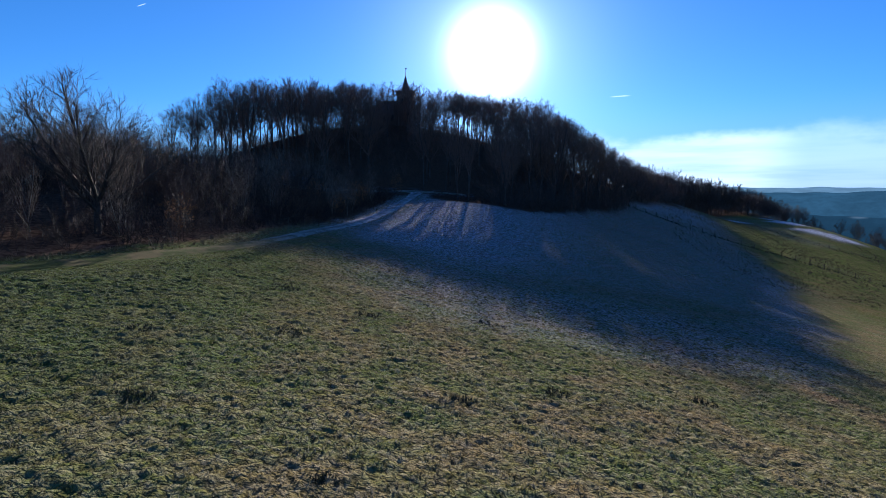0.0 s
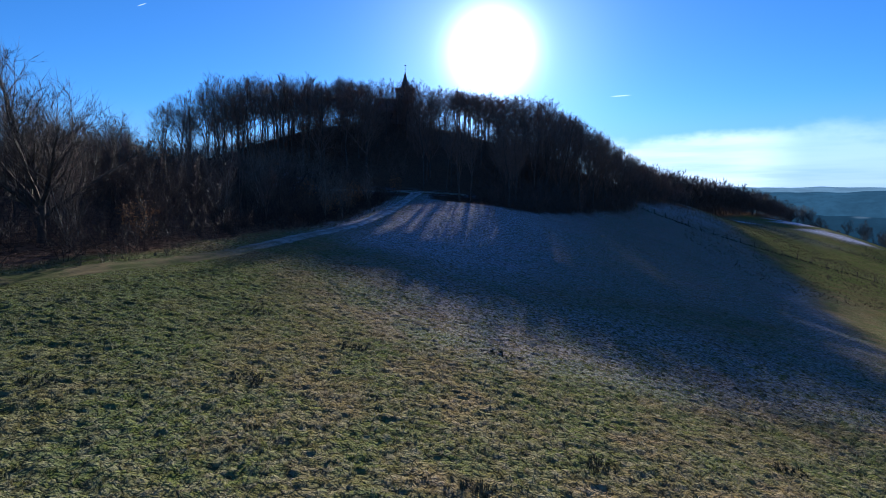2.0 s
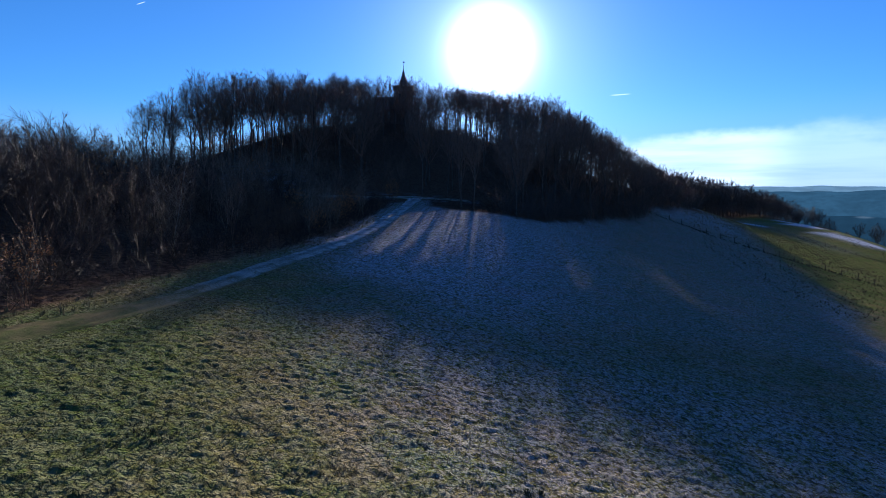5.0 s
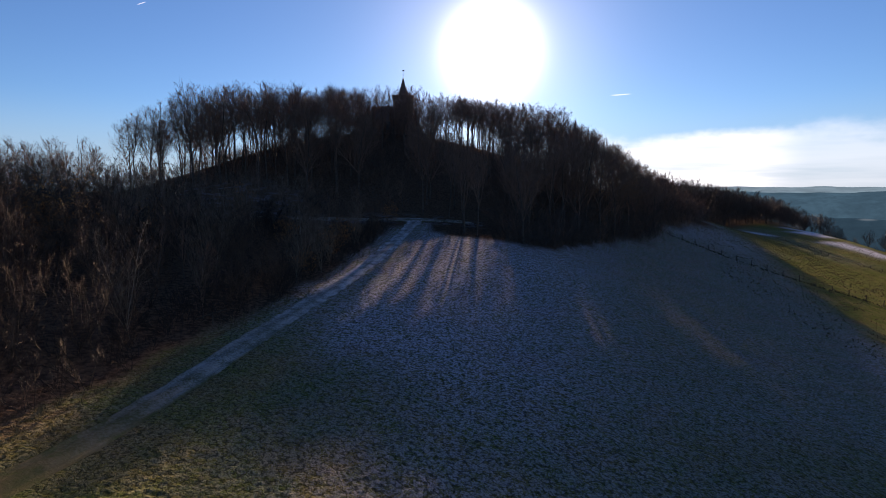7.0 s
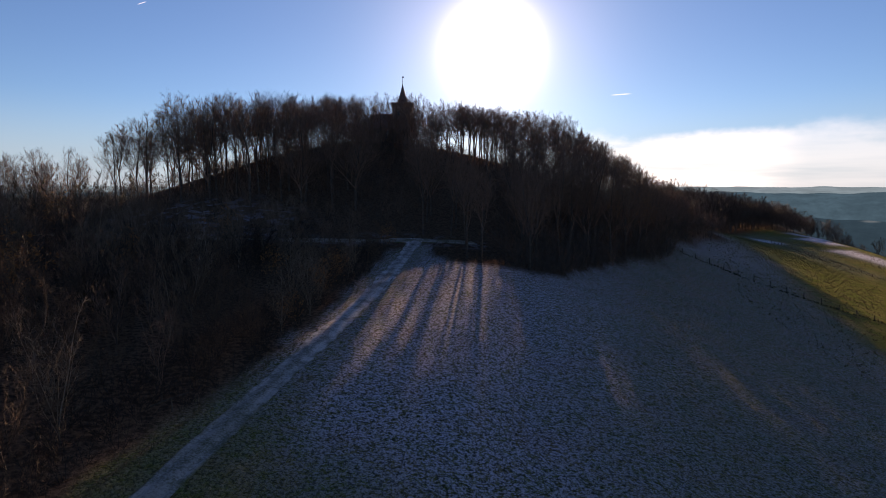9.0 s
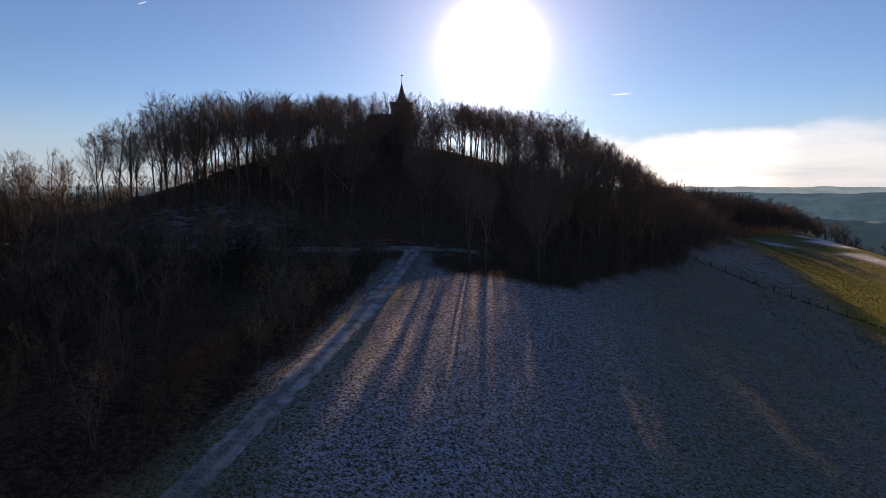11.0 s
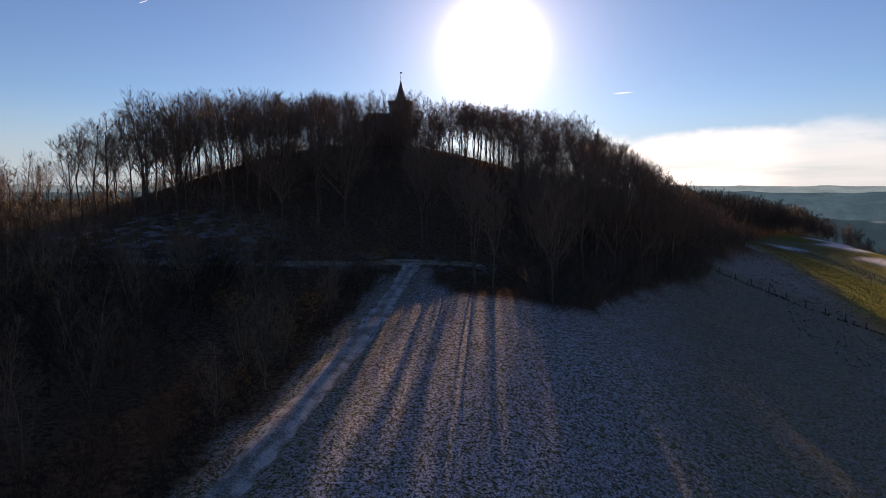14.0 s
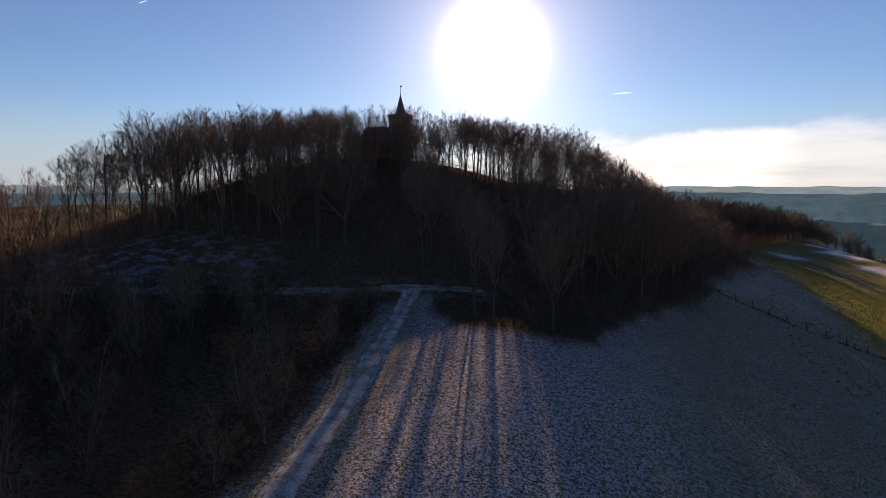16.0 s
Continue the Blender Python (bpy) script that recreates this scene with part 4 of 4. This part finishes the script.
# understorey on the hillside
UNDER = []
for x, y in scatter(rng, 230, UNDER, 2.4, lambda x, y: in_wood(x, y, 0.4) and clear_of_ways(x, y, 1.8) and off_chapel(x, y) and (y > 5 or x > 0) and not sunny_gap(x, y), (-58, 62), (-11, 60)):
    size = 1.0 if ride(x, y) else 0.85
    if rng.random() < 0.4:
        plant("young_tree", rng.choice(YOUNG), stand(x, y, size * rng.uniform(0.6, 1.05), rng.uniform(0, 6.28)), "thin bare young tree under the beeches", "tree", "understorey")
    else:
        plant("shrub", rng.choice(DARKBUSH), stand(x, y, size * rng.uniform(0.55, 1.0), rng.uniform(0, 6.28)), "bare dark shrub on the wooded slope", "shrub", "understorey")

for x, y in scatter(rng, 60, UNDER, 2.0, lambda x, y: in_wood(x, y, 0.4) and not sunny_gap(x, y), (14, 76), (12, 66)):
    plant("young_tree", rng.choice(YOUNG), stand(x, y, rng.uniform(0.8, 1.25), rng.uniform(0, 6.28)), "thin bare young tree under the beeches", "tree", "understorey")

for x, y in scatter(rng, 60, UNDER, 2.2, lambda x, y: in_wood(x, y, 0.4) and not sunny_gap(x, y), (14, 66), (34, 66)):
    UNDERGROWTH.append((rng.choice(LIGHTBUSH), stand(x, y, rng.uniform(0.9, 1.3), rng.uniform(0, 6.28))))
for x, y in scatter(rng, 190, UNDER, 2.5, lambda x, y: in_wood(x, y, 1) and clear_of_ways(x, y), (-118, -54), (-50, 60)):
    THICKET.append((rng.choice(LIGHTBUSH), stand(x, y, rng.uniform(1.1, 1.9), rng.uniform(0, 6.28))))
for x, y in scatter(rng, 230, UNDER, 1.5, lambda x, y: in_wood(x, y, 0.6) and clear_of_ways(x, y) and off_chapel(x, y) and not (sunny_gap(x, y) and rng.random() < 0.8), (-56, 60), (3, 68)):
    UNDERGROWTH.append((rng.choice(LIGHTBUSH), stand(x, y, rng.uniform(0.35, 0.8), rng.uniform(0, 6.28))))


for x, y in scatter(rng, 150, UNDER, 2.0, lambda x, y: in_wood(x, y, 0.8) and not sunny_gap(x, y) and clear_of_ways(x, y), (13, 64), (-11, 46)):
    UNDERGROWTH.append((rng.choice(LIGHTBUSH), stand(x, y, rng.uniform(0.8, 1.5), rng.uniform(0, 6.28))))
CREST = [(-52, 45), (-41, 52), (-32, 57), (-22, 60), (-11, 58.5), (0, 63), (11, 63), (22, 61), (34, 59)]
for x, y in scatter(rng, 420, UNDER, 0.8, lambda x, y: off_chapel(x, y) and float(away(CREST, x, y)) < 13, (-54, 36), (32, 68)):
    UNDERGROWTH.append((rng.choice(LOWBUSH), stand(x, y, rng.uniform(0.22, 0.65) * (0.65 if sunny_gap(x, y) else 1.0), rng.uniform(0, 6.28))))
for x, y in scatter(rng, 110, UNDER, 1.8, lambda x, y: in_wood(x, y, 2) and clear_of_ways(x, y, 2.2), (-60, -17), (-46, -8)):
    THICKET.append((rng.choice(LIGHTBUSH), stand(x, y, rng.uniform(0.85, 1.35), rng.uniform(0, 6.28))))


def joined(name, placed, label, category, mat):
    """Many plants that nobody could count, as one mesh."""
    co, loops, totals, n = [], [], [], 0
    for meshes, m in placed:
        me = meshes[0][1]
        v = np.empty(len(me.vertices) * 3)
        me.vertices.foreach_get("co", v)
        v = np.c_[v.reshape(-1, 3), np.ones(len(me.vertices))] @ np.array(m).T
        k = np.empty(len(me.loops), int)
        me.loops.foreach_get("vertex_index", k)
        t = np.empty(len(me.polygons), int)
        me.polygons.foreach_get("loop_total", t)
        co.append(v[:, :3])
        loops.append(k + n)
        totals.append(t)
        n += len(v)
    co, loops, totals = np.concatenate(co), np.concatenate(loops), np.concatenate(totals)
    out = bpy.data.meshes.new(name)
    out.vertices.add(len(co))
    out.vertices.foreach_set("co", co.ravel())
    out.loops.add(len(loops))
    out.loops.foreach_set("vertex_index", loops)
    out.polygons.add(len(totals))
    out.polygons.foreach_set("loop_start", np.r_[0, np.cumsum(totals)[:-1]])
    out.materials.append(mat)
    out.update(calc_edges=True)
    tagged(new(name, out), label, category, kind="stuff")


EDGE = WOOD[:15]
for x, y in scatter(rng, 120, UNDER, 0.9, lambda x, y: in_wood(x, y, 0.3) and float(away(EDGE, x, y)) < 4.5, (12, 47), (-14, 24)):
    UNDERGROWTH.append((rng.choice(LIGHTBUSH), stand(x, y, rng.uniform(0.35, 0.75), rng.uniform(0, 6.28))))
BRAMBLES = []
for x, y in scatter(rng, 150, UNDER, 0.75, lambda x, y: in_wood(x, y, 0.2) and clear_of_ways(x, y, 1.4), (0, 14), (-13, 1.5)):
    BRAMBLES.append((rng.choice(LOWBUSH), stand(x, y, rng.uniform(0.11, 0.2), rng.uniform(0, 6.28))))
for x, y in scatter(rng, 260, UNDER, 0.75, lambda x, y: in_wood(x, y, 0.25) and float(away(TRACK, x, y)) < 6.5, (-24, -4), (-88, -4)):
    BRAMBLES.append((rng.choice(LOWBUSH), stand(x, y, rng.uniform(0.26, 0.52), rng.uniform(0, 6.28))))
for x, y in scatter(rng, 170, UNDER, 1.5, lambda x, y: in_wood(x, y, 1.2) and clear_of_ways(x, y, 2.0) and y < -4 - 0.12 * max(0, -x) and x > -16 - 0.9 * (y + 96), (-62, -7), (-88, -6)):
    BRAMBLES.append((rng.choice(LOWBUSH), stand(x, y, rng.uniform(0.35, 0.75), rng.uniform(0, 6.28))))
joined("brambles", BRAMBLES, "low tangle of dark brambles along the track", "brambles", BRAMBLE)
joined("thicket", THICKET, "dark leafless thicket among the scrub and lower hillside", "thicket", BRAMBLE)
joined("undergrowth", UNDERGROWTH, "dense bare undergrowth along the wood and ridge", "undergrowth", UNDERTWIG)

for x, y in scatter(rng, 18, UNDER, 1.8, off_chapel, (-22, -2.5), (44, 59.5)):
    plant("young_tree", rng.choice(YOUNG), stand(x, y, rng.uniform(0.55, 0.9), rng.uniform(0, 6.28)), "thin bare young tree below the chapel", "tree", "understorey")

# scrub between the lane and the track
SCRUB = []


def scrub_ok(x, y):
    return in_wood(x, y, 0.7) and clear_of_ways(x, y, 1.7) and y < -3 - 0.12 * max(0, -x) and x > -16 - 0.9 * (y + 96)


for x, y in scatter(rng, 270, SCRUB, 1.8, scrub_ok, (-66, -4), (-90, -3)):
    kind = rng.random()
    turn = rng.uniform(0, 6.28)
    big = 0.68 + 0.68 * min(1.0, float(away(TRACK, x, y)) / 16)
    if kind < 0.22:
        plant("birch_sapling", rng.choice(BIRCHES), stand(x, y, big * rng.uniform(0.6, 0.88), turn, rng.uniform(-0.08, 0.08)), "pale slender bare birch in the scrub", "tree", "trackside scrub")
    elif kind < 0.36:
        plant("young_tree", rng.choice(YOUNG), stand(x, y, big * rng.uniform(0.7, 0.95), turn), "thin bare young tree in the scrub", "tree", "trackside scrub")
    elif kind < 0.47:
        plant("shrub", BUSHES[4], stand(x, y, big * rng.uniform(0.7, 1.1), turn), "shrub holding withered russet leaves", "shrub", "trackside scrub")
    else:
        plant("shrub", rng.choice(BUSHES[:4]), stand(x, y, big * rng.uniform(0.8, 1.25), turn), "straw-brown bare shrub beside the track", "shrub", "trackside scrub")

# the old tree that stands by the track
BIG = tree_meshes(101, 9.3, bole=0.20, width=0.92, leaders=9, limbs=17, twig_n=13, fork=4, girth=0.022, twig_r=0.011, fan=0.85, lean=0.0, mats=(DARKBARK, DARKBARK))
plant("old_field_tree", BIG, stand(-15.7, -70.4, 1.0, 0.6), "old bare spreading tree with a stout trunk beside the track", "tree")


# ---- fences ----
def post_mesh():
    rng = random.Random(3)
    bm = bmesh.new()
    bmesh.ops.create_cone(bm, cap_ends=True, segments=8, radius1=0.075, radius2=0.062, depth=1.4, matrix=Matrix.Translation((0, 0, 0.3)))
    for v in bm.verts:
        v.co += Vector((rng.uniform(-1, 1), rng.uniform(-1, 1), rng.uniform(-1, 1))) * 0.012
    return bm_mesh("post", bm, POSTWOOD)


POST = post_mesh()


def fence(line, step, label, strands=(0.4, 0.65, 0.9)):
    top = new("field_fence")
    tagged(top, label, "fence")
    pts = along(line, step)
    rng = random.Random(17)
    feet = []
    for p, d in pts:
        ob = part("post", POST, top)
        z = ground_z(p.x, p.y)
        ob.matrix_world = Matrix.Translation((p.x, p.y, z)) @ Euler((rng.uniform(-0.07, 0.07), rng.uniform(-0.07, 0.07), rng.uniform(0, 6))).to_matrix().to_4x4() @ Matrix.Scale(rng.uniform(0.9, 1.08), 4)
        feet.append(Vector((p.x, p.y, z)))
    for h in strands:
        t = Tubes()
        wire = []
        for a, b in zip(feet, feet[1:]):
            wire += [a + Vector((0, 0, h)), a.lerp(b, 0.5) + Vector((0, 0, h - 0.04))]
        wire.append(feet[-1] + Vector((0, 0, h)))
        t.tube(wire, [0.007] * len(wire), 3)
        part("wire", mesh_of("wire", t.v, t.f, WIRE), top)


FENCE = [(45.6, 19.5), (48.6, 15.8), (51.2, 13.8), (55, 10), (59, 7.2), (64, 4.4), (70, 2.2), (76, 0.2), (86, -3), (100, -6)]
FARFENCE = [(138, 134), (131, 103), (130, 86), (135, 75), (143, 64)]
fence(FENCE, 2.3, "weathered post and wire fence across the slope")
fence(FARFENCE, 2.8, "farther post and wire fence across the green field")


# ---- grass ----
def tufts(name, x, y, low, high, k, width, mat, label, seed, spread=0.75, kind="stuff", frost=0.0, sink=0.03):
    """Tussocks of k pointed blades each; one mesh."""
    rng = np.random.RandomState(seed)
    x, y = np.asarray(x, float), np.asarray(y, float)
    z = turf(x, y) - sink
    n = len(x)
    h = rng.uniform(low, high, (n, 1)) * (0.75 + 0.35 * lumps(x, y, 0.9, 5)[:, None])
    a = rng.uniform(0, 2 * math.pi, (n, k))
    ca, sa = np.cos(a), np.sin(a)
    r0, r1 = h * rng.uniform(0.0, 0.45, (n, k)), h * rng.uniform(0.3, 0.85, (n, k)) * spread
    up = h * rng.uniform(0.4, 1.0, (n, k)) + sink
    w = width * rng.uniform(0.7, 1.3, (n, k))
    X, Y, Z = x[:, None], y[:, None], z[:, None] + 0 * a
    P = np.stack([np.stack([X + ca * r0 - sa * w, Y + sa * r0 + ca * w, Z], -1),
                  np.stack([X + ca * r0 + sa * w, Y + sa * r0 - ca * w, Z], -1),
                  np.stack([X + ca * r1, Y + sa * r1, Z + up], -1)], 2)
    me = bpy.data.meshes.new(name)
    count = n * k
    me.vertices.add(count * 3)
    me.vertices.foreach_set("co", P.ravel())
    me.loops.add(count * 3)
    me.loops.foreach_set("vertex_index", np.arange(count * 3))
    me.polygons.add(count)
    me.polygons.foreach_set("loop_start", np.arange(0, count * 3, 3))
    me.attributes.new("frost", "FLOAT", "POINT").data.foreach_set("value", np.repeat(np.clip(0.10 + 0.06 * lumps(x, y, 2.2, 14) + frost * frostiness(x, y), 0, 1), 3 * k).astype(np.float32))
    me.attributes.new("each", "FLOAT", "POINT").data.foreach_set("value", np.repeat(rng.rand(n), 3 * k).astype(np.float32))
    me.materials.append(mat)
    me.update(calc_edges=True)
    return tagged(new(name, me), label, "grass", kind=kind)


def lawn(seed, xs, ys, density):
    rng = np.random.RandomState(seed)
    n = int((xs[1] - xs[0]) * (ys[1] - ys[0]) * density)
    x, y = rng.uniform(*xs, n), rng.uniform(*ys, n)
    keep = (away(TRACK, x, y) > 1.0 + 0.4 * lumps(x, y, 1.5)) & ~inside(WOOD, x, y)
    return x[keep], y[keep]


x, y = lawn(4, (-14, 24), (-93, -74), 42)
tufts("meadow_grass", x, y, 0.05, 0.11, 9, 0.010, BLADES, "tussocky green and straw winter grass in the sun", 5, spread=0.5, frost=0.5)
x, y = lawn(6, (-11, 30), (-74, -57), 26)
tufts("meadow_grass", x, y, 0.05, 0.10, 6, 0.015, BLADES, "tussocky winter grass where the shade begins", 7, frost=0.6)
x, y = lawn(8, (-7, 44), (-57, -4), 11)
tufts("meadow_grass", x, y, 0.06, 0.14, 4, 0.024, BLADES, "frosted winter grass in the shade of the wood", 9, frost=0.7)

# coarse tussocks in the far field beyond the fence
fx, fy = lawn(15, (48, 165), (-30, 150), 1.1)
keep = (fx - 0.3 * fy > 48) & (fx - 0.3 * fy < 130)
tufts("field_grass", fx[keep], fy[keep], 0.16, 0.36, 5, 0.07, DEADGRASS, "coarse yellow-green tussocks in the far field", 16)

# bleached grass along the foot of the scrub and of the fences
rng = random.Random(23)
edge = [(p.x - d.y * o * -1, p.y + d.x * o * -1) for p, d in along([(-25, -93), (-15.7, -80.8), (-12.5, -74.4), (-11.0, -69.2), (-10.2, -62.2), (-9.5, -54.4), (-8.5, -44.3), (-7.5, -34.2), (-6.4, -24)], 0.2) for o in (rng.uniform(-0.6, 0.9),)]
tufts("rank_grass", [e[0] for e in edge], [e[1] for e in edge], 0.2, 0.5, 12, 0.014, DEADGRASS, "bleached rank grass along the foot of the scrub", 11)
foot = [(p.x + rng.uniform(-0.3, 0.3), p.y + rng.uniform(-0.3, 0.3)) for line in (FENCE, FARFENCE) for p, d in along(line, 0.22)]
tufts("fence_grass", [e[0] for e in foot], [e[1] for e in foot], 0.3, 0.65, 9, 0.05, RUSH, "dark uncut grass under the fence wires", 12)

# dark rush tussocks in the meadow
rx, ry = [], []
rr = np.random.RandomState(40)
for tx, ty, r in [(-3.7, -75.9, 0.65), (0.3, -77.9, 0.55), (5.5, -75.9, 0.5), (7.0, -83.2, 0.5), (-1.8, -81.7, 0.5), (1.2, -89.7, 0.3), (-3.5, -87.7, 0.45), (12.5, -81.8, 0.45), (4.0, -84.9, 0.35), (-5.8, -83.5, 0.4)]:
    a, q = rr.uniform(0, 6.28, 26), r * np.sqrt(rr.rand(26))
    rx += list(tx + np.cos(a) * q)
    ry += list(ty + 0.8 * np.sin(a) * q)
tufts("rush_tussocks", rx, ry, 0.10, 0.22, 14, 0.009, RUSH, "dark rush tussocks scattered in the sunlit meadow", 60)

# a pale pole lying against the brambles
pole = Tubes()
pole.tube([Vector((-0.8, -0.25, 0.35)), Vector((0, 0, 0.62)), Vector((0.85, 0.25, 0.86))], [0.035, 0.033, 0.028], 7)
pole.tube([Vector((0.1, 0.03, -0.2)), Vector((0.1, 0.03, 0.70))], [0.04, 0.035], 7)
ob = new("wooden_rail", mesh_of("wooden_rail", pole.v, pole.f, POSTWOOD, True))
ob.location = (-10.4, -53.0, ground_z(-10.4, -53.0))
tagged(ob, "pale wooden rail leaning on a stake beside the track", "rail")
